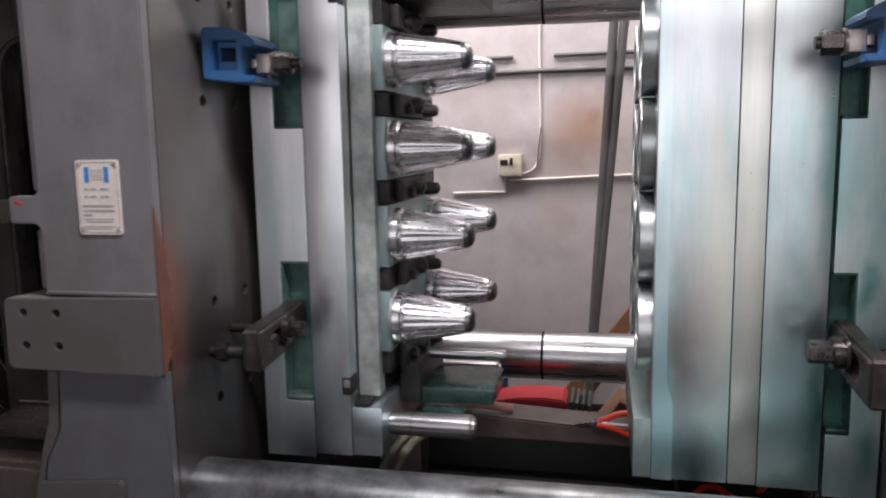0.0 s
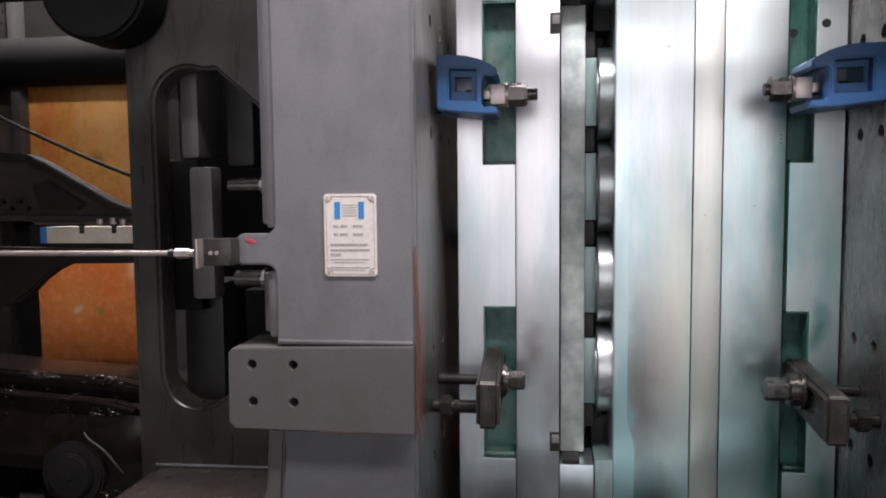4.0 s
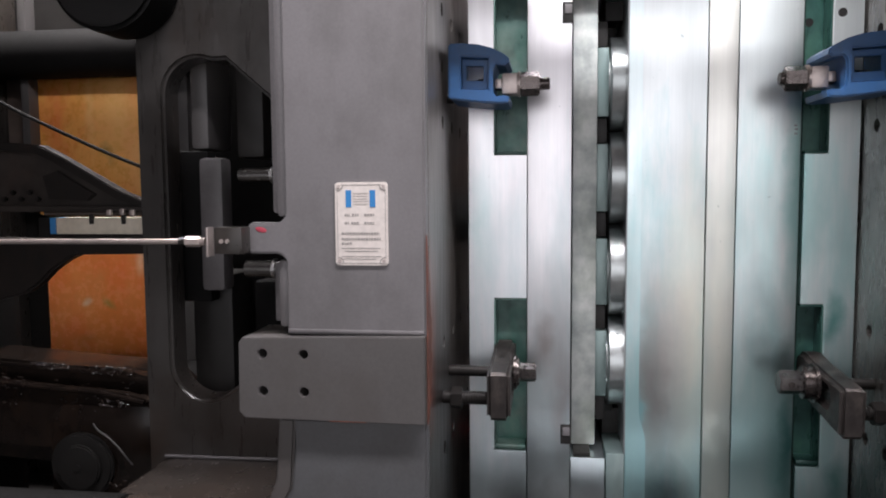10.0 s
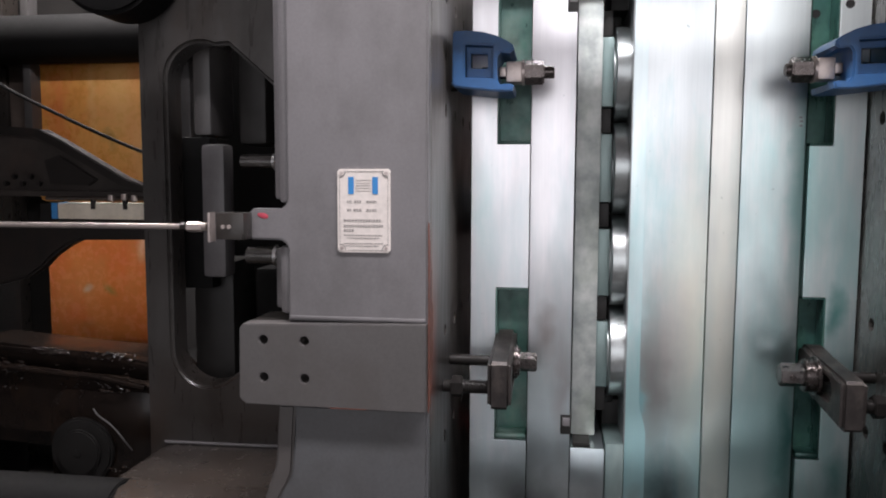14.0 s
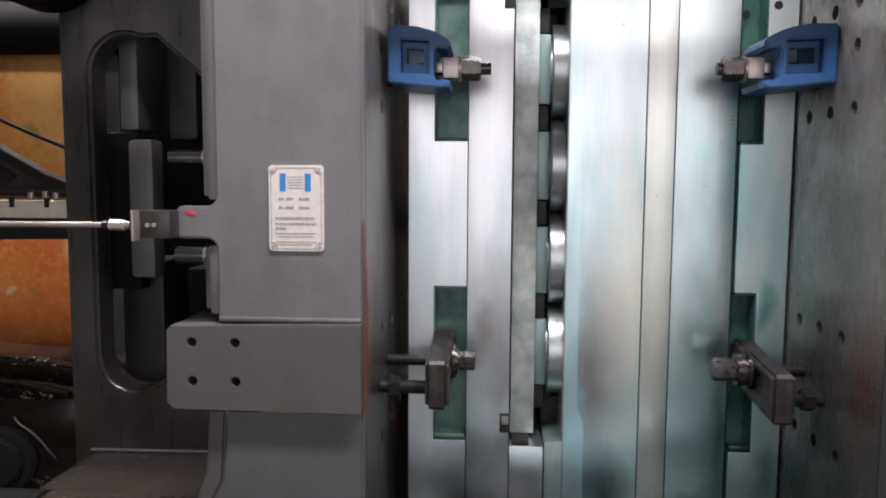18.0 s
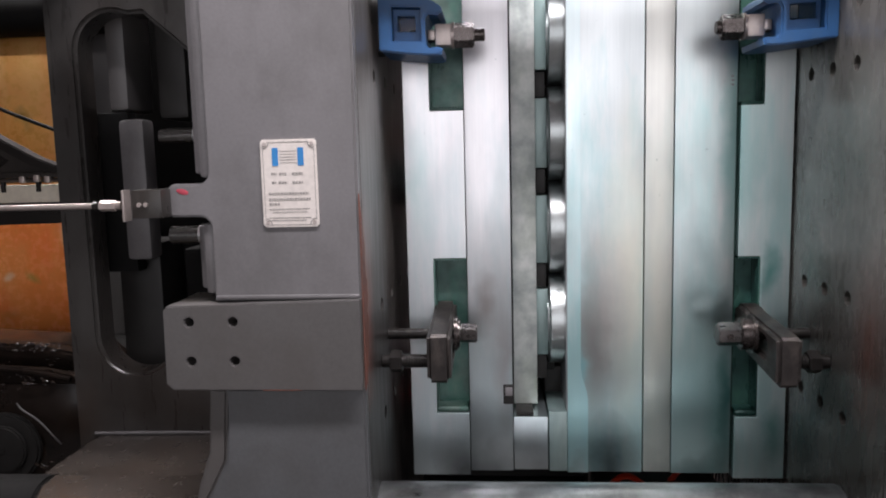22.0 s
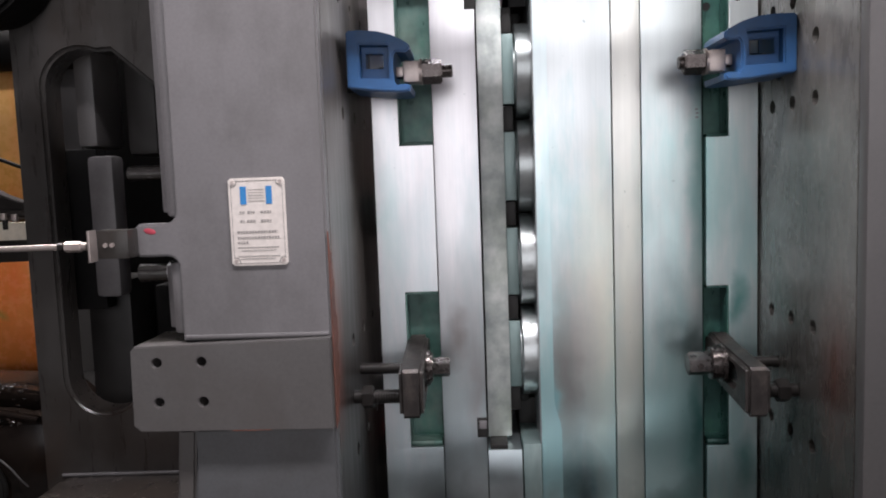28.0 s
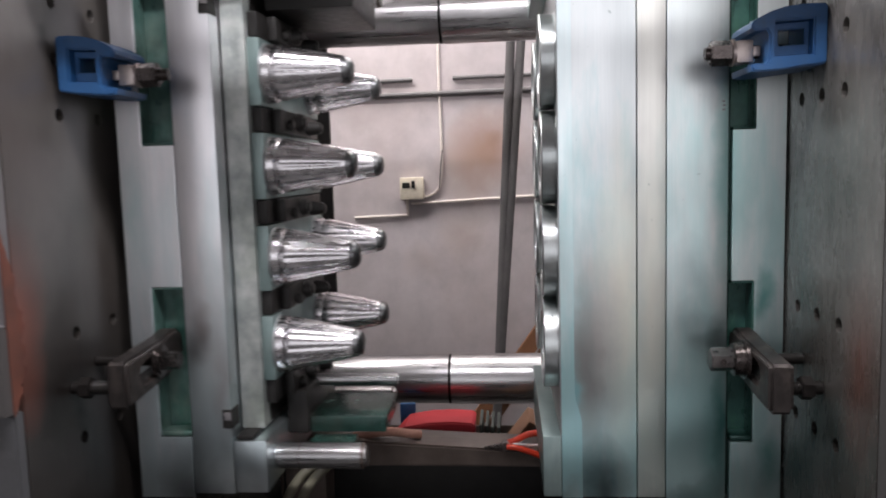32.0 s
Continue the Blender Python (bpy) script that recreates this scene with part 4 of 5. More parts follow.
for z in ROWS_Z:
    for y in COLS_Y:
        prof = [(0.1715, 0.0450), (0.1855, 0.0450), (0.1868, 0.0444), (0.1875, 0.0425), (0.1900, 0.0400), (0.1925, 0.0400), (0.1935, 0.0415), (0.1945, 0.0430, 0.6), (0.1970, 0.0434, 1.0), (0.2080, 0.0408, 1.0), (0.2400, 0.0346, 1.0), (0.2700, 0.0286, 0.9), (0.2860, 0.0254, 0.6), (0.2920, 0.0240, 0.15), (0.2945, 0.0234)]
        part("fluted_core", lathe(B(), prof, y, z, 144, 12, 0.0015), CHROME, core, "mirror-polished fluted conical core")
        tip = [(0.2935, 0.0225), (0.2950, 0.0228), (0.2990, 0.0222), (0.3030, 0.0205), (0.3062, 0.0178), (0.3085, 0.0140), (0.3098, 0.0090), (0.3102, 0.004)]
        part("core_tip", lathe(B(), tip, y, z, 40), TIP, core, "dark rounded core tip")
        bm = B()
        lathe(bm, [(0.171, 0.047), (0.174, 0.047), (0.1755, 0.0455), (0.1755, 0.043)], y, z, 40)
        part("core_collar", bm, STEEL_DARK, core)
for y in (0.055, 0.375):
    for z in (0.914, 1.70):
        bm = B()
        rod(bm, (0.1665, y, z), (0.313, y, z), 0.0205, seg=36, bevel=0.004)
        part("guide_pillar", bm, TIEBAR, core, "bright guide pillar")
        bm = B()
        rod(bm, (0.3045, y, z), (0.3095, y, z), 0.0207, seg=36, bevel=0.0005)
        rod(bm, (0.2050, y, z), (0.2062, y, z), 0.0206, seg=36)
        part("oil_groove", bm, BROWN, core, "brown oil grooves")
part("guide_block", box(B(), 0.2055, 0.334, 0.12, 0.258, 0.930, 0.957, 0.002), TEAL_DARK, core, "dark green guide block")
part("guide_block", box(B(), 0.168, 0.205, 0.11, 0.31, 0.93, 1.005, 0.006), BLACK, core)
part("wear_strip", box(B(), 0.213, 0.287, 0.085, 0.119, 0.9165, 0.9270, 0.001), TEAL_DARK, core)
part("guide_block", box(B(), 0.168, 0.31, 0.10, 0.31, 1.625, 1.70, 0.003), BLACK, core)
part("return_pin", rod(B(), (0.17, 0.20, 0.999), (0.345, 0.20, 0.999), 0.0105, seg=24, bevel=0.001), TIEBAR, core)


# ---- clamps ----
def hexa(bm, x0, x1, y, z, r, turn=0.0):
    rod(bm, (x0, y, z), (x1, y, z), r, seg=6, bevel=0.0018)
    return bm


def arched_clamp(side, z, label):
    """Blue cast clamp with an open frame, its block, nut and stud. side 1 grips the moving half, -1 the fixed half."""
    fx = FACE_L if side > 0 else FACE_R

    def X(d):
        return fx + side * d

    c = thing("mould_clamp", label, "clamp", (fx + side * 0.05, -0.07, z - 0.04), "clamps holding the mould")
    h = z + 0.013
    e, a, b = (0.010, 0.027, 0.064) if side > 0 else (0.001, 0.0175, 0.063)
    up = [(X(e), h + 0.0335), (X(e + 0.003), h + 0.0370), (X(0.030), h + 0.0372), (X(0.050), h + 0.0350), (X(0.068), h + 0.0300), (X(0.083), h + 0.0225), (X(0.0905), h + 0.0170), (X(0.0915), h + 0.0105), (X(0.086), h + 0.0070), (X(0.074), h + 0.0080), (X(0.0705), h + 0.0030), (X(0.0695), h - 0.013), (X(0.0705), h - 0.029), (X(0.074), h - 0.0335), (X(0.086), h - 0.0325), (X(0.0915), h - 0.0345), (X(0.090), h - 0.0420), (X(0.082), h - 0.0435), (X(0.060), h - 0.0425), (X(0.030), h - 0.0390), (X(e + 0.003), h - 0.0365), (X(e), h - 0.0335)]
    hole = [(X(a), h - 0.0235), (X(a), h + 0.0190), (X(b), h + 0.0170), (X(b), h - 0.0250)]
    bm = B()
    holed(bm, up, [hole], -0.118, -0.030)
    es = [g for g in bm.edges if len(g.link_faces) == 2 and g.calc_face_angle(0) > 0.6 and abs(g.verts[0].co.y - g.verts[1].co.y) < 1e-6]
    bmesh.ops.bevel(bm, geom=es, offset=0.0022, segments=2, affect="EDGES")
    body = part("body", bm, BLUE, c, "blue painted cast frame")
    ring = [(X(a + 0.0004), h - 0.0230), (X(a + 0.0004), h + 0.0185), (X(b - 0.0004), h + 0.0165), (X(b - 0.0004), h - 0.0245)]
    gap = [(X(a + 0.006), h - 0.0100), (X(a + 0.006), h + 0.0095), (X(b - 0.008), h + 0.0085), (X(b - 0.008), h - 0.0110)]
    bm = B()
    holed(bm, ring, [gap], -0.104, -0.088)
    es = [g for g in bm.edges if len(g.link_faces) == 2 and g.calc_face_angle(0) > 0.6 and abs(g.verts[0].co.y - g.verts[1].co.y) < 1e-6]
    bmesh.ops.bevel(bm, geom=es, offset=0.0016, segments=2, affect="EDGES")
    part("inner_rim", bm, BLUE, body, "stepped blue rim inside the frame")
    xs, ts = sorted((X(0.080), X(0.101))), sorted((X(0.0705), X(0.0795)))
    nb = part("nut_block", box(B(), xs[0], xs[1], -0.089, -0.057, z - 0.0145, z + 0.0135, 0.002), BOLT_LIGHT, c, "bright steel bearing block")
    part("stem", box(B(), ts[0], ts[1], -0.086, -0.060, z - 0.0065, z + 0.0065, 0.001), BOLT_LIGHT, nb)
    part("hex_nut", hexa(B(), X(0.104), X(0.131), -0.073, z, 0.0165), BOLT, c)
    part("washer", rod(B(), (X(0.1010), -0.073, z), (X(0.1045), -0.073, z), 0.0172, seg=24), BOLT_LIGHT, c)
    part("stud", rod(B(), (X(0.045 if side > 0 else 0.024), -0.073, z), (X(0.145 if side > 0 else 0.137), -0.073, z), 0.0085, seg=18, bevel=0.001), BOLT, c)
    part("foot_pin", rod(B(), (X(0.001), -0.060, h - 0.030), (X(0.010), -0.060, h - 0.030), 0.006, seg=12), OILY_SHADED_BOLT, c)
    return c


def bar_clamp(side, z, label):
    """Forged strap lying across the clamp slot with its bolt, washers and heel screw."""
    fx = FACE_L if side > 0 else FACE_R

    def X(d):
        return fx + side * d

    c = thing("mould_clamp", label, "clamp", (fx + side * 0.075, -0.07, z - 0.04), "clamps holding the mould")
    bm = B()
    near, drop = (0.063, 0.0) if side > 0 else (0.043, 0.004)
    x0, x1 = sorted((X(near), X(near + 0.0315)))
    top, low = z + 0.020 - drop, z - 0.045 - drop
    prof = [(-0.150, low + 0.004), (-0.146, low), (-0.02, low + 0.012), (0.018, low + 0.028), (0.028, low + 0.040), (0.030, top - 0.004), (0.026, top + 0.006), (0.016, top + 0.012), (0.0, top + 0.013), (-0.03, top + 0.008), (-0.146, top), (-0.150, top - 0.004)]
    slot = arc(-0.098, z - 0.008, 0.012, 90, 270, 8) + arc(-0.035, z - 0.004, 0.012, -90, 90, 8)
    holed(bm, prof, [slot], x0, x1, "x")
    es = [e for e in bm.edges if len(e.link_faces) == 2 and e.calc_face_angle(0) > 0.9]
    bmesh.ops.bevel(bm, geom=es, offset=0.0055, segments=3, affect="EDGES")
    part("strap", bm, CLAMP, c, "worn forged steel strap")
    y = -0.058
    w = near + 0.032
    a, b, r = (0.103, 0.127, 0.0138) if side > 0 else (0.0935, 0.1235, 0.0165)
    head = part("hex_head", hexa(B(), X(a), X(b), y, z, r), HEAD if side > 0 else HEAD_BRIGHT, c)
    part("washer", rod(B(), (X(w), y, z), (X(w + 0.0045), y, z), 0.0245 if side > 0 else 0.0265, seg=28, bevel=0.0008), BOLT, c)
    part("washer", rod(B(), (X(w + 0.0046), y, z), (X(a - 0.0001), y, z), 0.0205 if side > 0 else 0.0225, seg=28, bevel=0.0012), BOLT, c)
    if side < 0:
        part("grime_spot", rod(B(), (X(0.109), y - 0.0146, z - 0.001), (X(0.109), y - 0.0139, z - 0.001), 0.0045, seg=16), BOLT, head)
    part("shank", rod(B(), (X(0.001), y, z), (X(0.104), y, z), 0.0078, seg=18), OILY_SHADED_BOLT, c)
    bm = B()
    rod(bm, (X(0.001), -0.122, z - 0.022), (X(0.066), -0.122, z - 0.022), 0.0088, seg=18)
    rod(bm, (X(0.012), -0.122, z - 0.022), (X(0.028), -0.122, z - 0.022), 0.0155, seg=6, bevel=0.0015)
    for k in range(9):
        rod(bm, (X(0.032 + 0.0034 * k), -0.122, z - 0.022), (X(0.0338 + 0.0034 * k), -0.122, z - 0.022), 0.0098, 0.0088, seg=18)
    part("heel_screw", bm, OILY_SHADED_BOLT, c, "threaded heel screw")
    return c


MOVERS.append((arched_clamp(1, 1.508, "blue arched clamp with a bright block on the core half"), 1.0))
arched_clamp(-1, 1.506, "blue arched clamp with a bright block on the cavity half")
MOVERS.append((bar_clamp(1, 1.101, "worn dark steel strap clamp on the core half"), 1.0))
bar_clamp(-1, 1.097, "worn dark steel strap clamp on the cavity half")

# ---- behind the toggle ----
guard = thing("rear_guard", "orange painted sheet guard panels behind the toggle", "guard", (-1.0, 0.68, 0.0))
for x0, x1, z0, z1 in ((-1.22, -0.86, 1.30, 1.655), (-1.205, -0.86, 0.935, 1.215)):
    part("panel", box(B(), x0, x1, 0.64, 0.69, z0, z1, 0.022), ORANGE if z1 > 1.4 else ORANGE_RED, guard)
# This end lies in shadow; brown paint puts the dimness into its colour.
part("panel", box(B(), -1.292, -1.226, 0.645, 0.69, 1.46, 1.655, 0.006), BROWN, guard, "orange guard's shaded end, painted brown")
part("post", box(B(), -1.218, -1.196, 0.60, 0.638, 1.36, 1.95, 0.004), PAINT_FIXED, guard, "slim grey post")
part("post", box(B(), -1.36, -1.295, 0.64, 0.70, 0.0, 1.95, 0.004), PAINT_DARK, guard)
part("post", box(B(), -0.855, -0.80, 0.64, 0.70, 0.0, 1.95, 0.004), PAINT_FIXED, guard)
part("rail", box(B(), -1.224, -0.856, 0.65, 0.69, 1.216, 1.299, 0.004), BLACK, guard)
# Black sheet added so that gaps round the guard stay dark.
part("darkening_sheet", box(B(), -2.4, -0.3, 0.705, 0.72, 0.0, 2.2, 0), BLACK, guard, "black sheet added to darken the gaps behind the panels")

house = thing("toggle_housing", "near-black rear toggle housing", "toggle", (-1.1, 0.1, 0.62))
part("block", box(B(), -1.6, -1.0, 0.14, 0.30, 0.64, 1.20, 0.05), NEAR_BLACK, house, "near-black lower block")
part("block", box(B(), -1.6, -1.03, 0.10, 0.30, 1.21, 1.95, 0.05), NEAR_BLACK, house, "near-black upper block")
bm = B()
rod(bm, (-0.60, -0.03, 1.70), (-0.60, 0.05, 1.70), 0.088, seg=40, bevel=0.006)
part("pivot_cap", bm, NEAR_BLACK, house)

part("pivot_boss", box(B(), -0.845, -0.600, 0.112, 0.29, 0.76, 0.985, 0.05), OIL_WET, mp, "oil-dark pivot boss behind the rear wall")
bm = B()
rod(bm, (-0.760, 0.100, 0.866), (-0.760, 0.114, 0.866), 0.061, seg=44, bevel=0.004)
rod(bm, (-0.760, 0.090, 0.866), (-0.760, 0.100, 0.866), 0.042, seg=36, bevel=0.003)
rod(bm, (-0.760, 0.088, 0.866), (-0.760, 0.090, 0.866), 0.007, seg=12, bevel=0.0005)
part("pivot_cap", bm, BLACK, mp, "round oily pivot cap")
# Tube paler than its surroundings: a dark hose's highlight drawn as a part.
part("hose_highlight", tube(B(), [(-0.735, 0.105, 0.945), (-0.722, 0.096, 0.936), (-0.700, 0.094, 0.925), (-0.682, 0.094, 0.908), (-0.670, 0.098, 0.888), (-0.665, 0.11, 0.870)], 0.0014, 10), RUBBER, mp, "thin grey tube standing in for a hose's highlight")


def clots(parent, x0, x1, y, z, n, seed, fall=0.0, slope=0.0):
    """Wet drops of grease strewn along an edge."""
    rnd = random.Random(seed)
    bm = B()
    for k in range(n):
        r, u = rnd.uniform(0.001, 0.0030), rnd.random()
        at = Matrix.Translation((x0 + (x1 - x0) * u, y + rnd.uniform(-0.006, 0.006), z + slope * u + rnd.uniform(-0.008, 0.006) - fall * rnd.random()))
        bmesh.ops.create_icosphere(bm, subdivisions=2, radius=r, matrix=at @ Matrix.Diagonal((rnd.uniform(0.9, 2.6), 1, rnd.uniform(0.6, 1.3), 1)))
    tagged(part("grease", bm, GREASE, parent, "wet clots of brown grease"), kind="stuff")


clots(mp, -0.640, -0.575, 0.0, 0.885, 80, 6, 0.05)
clots(mp, -0.72, -0.66, 0.105, 0.985, 24, 7)

PIVOT = (-0.760, 0.20, 0.868)
arm = thing("swing_link", "greasy brown-black toggle link that swings on its pivot", "toggle", PIVOT)
bm = B()
prism(bm, [(-0.600, 0.900), (-0.580, 0.945), (-0.590, 0.990), (-0.622, 1.020), (-0.700, 1.036), (-0.790, 1.041), (-1.15, 1.066), (-1.20, 1.05), (-1.20, 0.90), (-1.13, 0.86), (-0.84, 0.845)], 0.125, 0.29, bevel=0.045)
part("link", bm, OIL_WET, arm)
bm = B()
prism(bm, [(-0.628, 1.012), (-0.700, 1.029), (-0.80, 1.034), (-1.12, 1.057), (-1.12, 1.071), (-0.80, 1.049), (-0.700, 1.044), (-0.620, 1.028)], 0.116, 0.150, bevel=0.005)
part("edge_rib", bm, OIL_WET, arm, "grease-wet raised edge")
part("oil_pipe", tube(B(), [(-0.64, 0.115, 0.985), (-0.72, 0.113, 1.002), (-0.82, 0.113, 1.006), (-1.02, 0.113, 1.022)], 0.006, 10), OIL_WET, arm, "oil-wet pipe")
clots(arm, -1.10, -0.66, 0.122, 1.030, 90, 5, 0.05, -0.012)
clots(arm, -0.86, -0.79, 0.116, 1.048, 40, 1)
clots(arm, -0.74, -0.66, 0.116, 1.042, 30, 2)
clots(arm, -0.92, -0.88, 0.116, 1.030, 30, 3, 0.03)
clots(arm, -0.81, -0.70, 0.122, 0.985, 16, 4, 0.02, 0.01)

tog = thing("toggle_link", "oil-black toggle arm with a cream scale block", "toggle", (-0.75, 0.1, 1.25))
MOVERS.append((tog, 1.0))
bm = B()
prism(bm, [(-0.98, 1.331), (-0.80, 1.331), (-0.600, 1.331), (-0.600, 1.347), (-0.640, 1.361), (-0.758, 1.427), (-0.791, 1.443), (-0.859, 1.449), (-0.98, 1.452)], 0.092, 0.103, bevel=0.003)
part("upper_arm", bm, TOGGLE, tog, "oily grey-brown web plate of the arm")
bm = B()
prism(bm, [(-0.98, 1.440), (-0.859, 1.437), (-0.796, 1.431), (-0.764, 1.416), (-0.646, 1.350), (-0.600, 1.338), (-0.600, 1.349), (-0.638, 1.3635), (-0.756, 1.4295), (-0.789, 1.4455), (-0.859, 1.4515), (-0.98, 1.4545)], 0.064, 0.0915, bevel=0.002)
part("flange", bm, OILY_BROWN, tog)
bm = B()
prism(bm, [(-0.98, 1.3305), (-0.600, 1.3305), (-0.600, 1.3385), (-0.98, 1.3420)], 0.066, 0.0915, bevel=0.002)
part("flange", bm, TOGGLE, tog)
# Thin dark plate on the web stands in for a darker pocket.
bm = B()
prism(bm, [(-0.800, 1.392), (-0.770, 1.402), (-0.700, 1.360), (-0.715, 1.349), (-0.79, 1.352)], 0.0865, 0.0925, bevel=0.002)
part("pocket", bm, OILY_BROWN, tog, "dark patch for a pocket in the web")
for k in range(5):
    part("bolt", rod(B(), (-0.875 + 0.016 * k, 0.084, 1.352 + 0.012 * (k % 2)), (-0.875 + 0.016 * k, 0.0925, 1.352 + 0.012 * (k % 2)), 0.0045, seg=6, bevel=0.0006), OILY_SHADED_BOLT, tog)
bm = B()
prism(bm, [(-0.98, 1.150), (-0.840, 1.185), (-0.812, 1.203), (-0.789, 1.225), (-0.762, 1.243), (-0.737, 1.254), (-0.600, 1.256), (-0.600, 1.278), (-0.98, 1.286)], 0.085, 0.110, bevel=0.004)
part("lower_arm", bm, OILY_BROWN, tog)
for x, z in ((-0.664, 1.3290), (-0.640, 1.3305), (-0.622, 1.3285)):
    part("bright_clip", box(B(), x, x + 0.009, 0.058, 0.066, z - 0.006, z + 0.005, 0.002), BOLT_LIGHT, tog, "bare shiny cable clip")
part("scale_block", box(B(), -0.776, -0.600, 0.085, 0.12, 1.2905, 1.319, 0.002), WHITE, tog, "cream scale block")
part("block_end", box(B(), -0.788, -0.7765, 0.085, 0.12, 1.2905, 1.319, 0.001), INK_BLUE, tog, "blue block end")
part("scale_rail", rod(B(), (-0.80, 0.09, 1.3265), (-0.600, 0.09, 1.3265), 0.0035, seg=10), BROWN, tog)
for x in (-0.71, -0.65):
    part("clip", box(B(), x, x + 0.006, 0.080, 0.088, 1.308, 1.325, 0.001), OILY_SHADED_BOLT, tog)
cab = thing("cable", "thin black cable sagging across the orange guard", "cable", (-0.7, 0.05, 1.4))
MOVERS.append((cab, 1.0))
bm = B()
pts = [(-0.992, 1.600), (-0.94, 1.560), (-0.87, 1.518), (-0.77, 1.472), (-0.68, 1.432), (-0.600, 1.401)]
tube(bm, [(x, 0.09, z) for x, z in pts], 0.0032, 8)
part("sheath", bm, NEAR_BLACK, cab)

# ---- unseen batten lamp added above the operator's side ----
bl = thing("added_batten_fitting", "unseen white batten lamp added above the machine", "lamp", (0.36, -0.66, 2.43))
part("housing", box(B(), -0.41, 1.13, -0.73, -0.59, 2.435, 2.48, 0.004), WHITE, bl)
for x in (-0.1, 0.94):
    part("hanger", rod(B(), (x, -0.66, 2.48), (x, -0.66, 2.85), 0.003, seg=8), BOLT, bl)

# Housings for the two added ceiling lamps, out of view.
for x, y, w, d in ((-0.1, 0.98, 2.6, 0.5), (-1.0, 0.40, 1.0, 0.3)):
    cl = thing("added_ceiling_light", "unseen white lamp housing added under the workshop ceiling", "lamp", (x, y, 2.80), "lamps under the ceiling")
    part("housing", box(B(), x - w / 2 - 0.03, x + w / 2 + 0.03, y - d / 2 - 0.02, y + d / 2 + 0.02, 2.765, 2.81, 0.004), WHITE, cl)
    for s in (-0.35, 0.35):
        part("hanger", rod(B(), (x + s * w, y, 2.81), (x + s * w, y, 2.85), 0.004, seg=8), BOLT, cl)

# ---- wall fittings ----
WY = 1.3
sw = thing("wall_switch_box", "small cream switch box on the grey wall", "switch", (-0.17, WY, 1.28))
part("case", box(B(), -0.214, -0.140, WY - 0.035, WY, 1.277, 1.346, 0.004), WHITE, sw)
part("window", box(B(), -0.206, -0.182, WY - 0.0365, WY - 0.034, 1.312, 1.330, 0.001), BLACK, sw)
part("lever", box(B(), -0.176, -0.166, WY - 0.040, WY - 0.034, 1.312, 1.335, 0.001), BLACK, sw)
conduits = (((-0.366, 1.222), (-0.195, 1.226)), ((-0.195, 1.222), (-0.195, 1.277)), ((-0.182, 1.262), (0.30, 1.282)), ((-0.138, 1.283), (-0.118, 1.288), (-0.100, 1.300), (-0.088, 1.322), (-0.083, 1.36), (-0.081, 1.43), (-0.084, 1.60), (-0.085, 1.74), (-0.080, 1.95)))
for pts in conduits:
    c = thing("conduit", "thin cream plastic cable conduit on the wall", "conduit", (pts[0][0], WY, pts[0][1]), "conduits on the wall")
    bm = B()
    tube(bm, [(x, WY - 0.006, z) for x, z in pts], 0.0042, 10)
    part("tube", bm, CONDUIT, c)
wire = thing("wall_wire", "thin dark wire hanging loose along the conduit", "wire", (-0.09, WY, 1.31))
bm = B()
pts = [(-0.079, 1.43), (-0.086, 1.37), (-0.091, 1.31)]
tube(bm, [(x, WY - 0.012, z) for x, z in pts], 0.0018, 8)
part("strand", bm, RUBBER, wire)
for x0, x1, z, rr in ((-0.9, 0.9, 1.605, 0.0075), (-0.9, -0.166, 1.650, 0.0065), (-0.040, 0.9, 1.650, 0.0065)):
    r = thing("wall_rail", "dark horizontal pipe along the wall", "pipe", ((x0 + x1) / 2, WY, z), "pipes on the wall")
    part("tube", rod(B(), (x0, WY - 0.009, z + 0.008 * x0), (x1, WY - 0.009, z + 0.008 * x1), rr, seg=12, bevel=0.001), RUBBER, r)
for a, b in (((0.202, 2.85), (0.045, 0.0)), ((0.262, 2.85), (0.025, 0.0))):
    h = thing("hose", "dark grey hanging rubber hose", "hose", (b[0], 1.0, 0), "hoses hanging behind the mould")
    part("tube", rod(B(), (a[0], 1.0, a[1]), (b[0], 1.0, b[1]), 0.0125, seg=14), RUBBER, h)
hs = thing("red_hose", "thin red hose looping under the mould", "hose", (0.34, 0.1, 0.70))
bm = B()
pts = [(0.26 + 0.022 * k, 0.06 + 0.012 * k, 0.812 + 0.022 * math.sin(k * 1.1)) for k in range(9)]
tube(bm, pts, 0.005, 10)
part("tube", bm, SIGNAL, hs)
part("support", box(B(), 0.25, 0.45, 0.05, 0.16, 0.701, 0.805, 0.004), BLACK, hs)


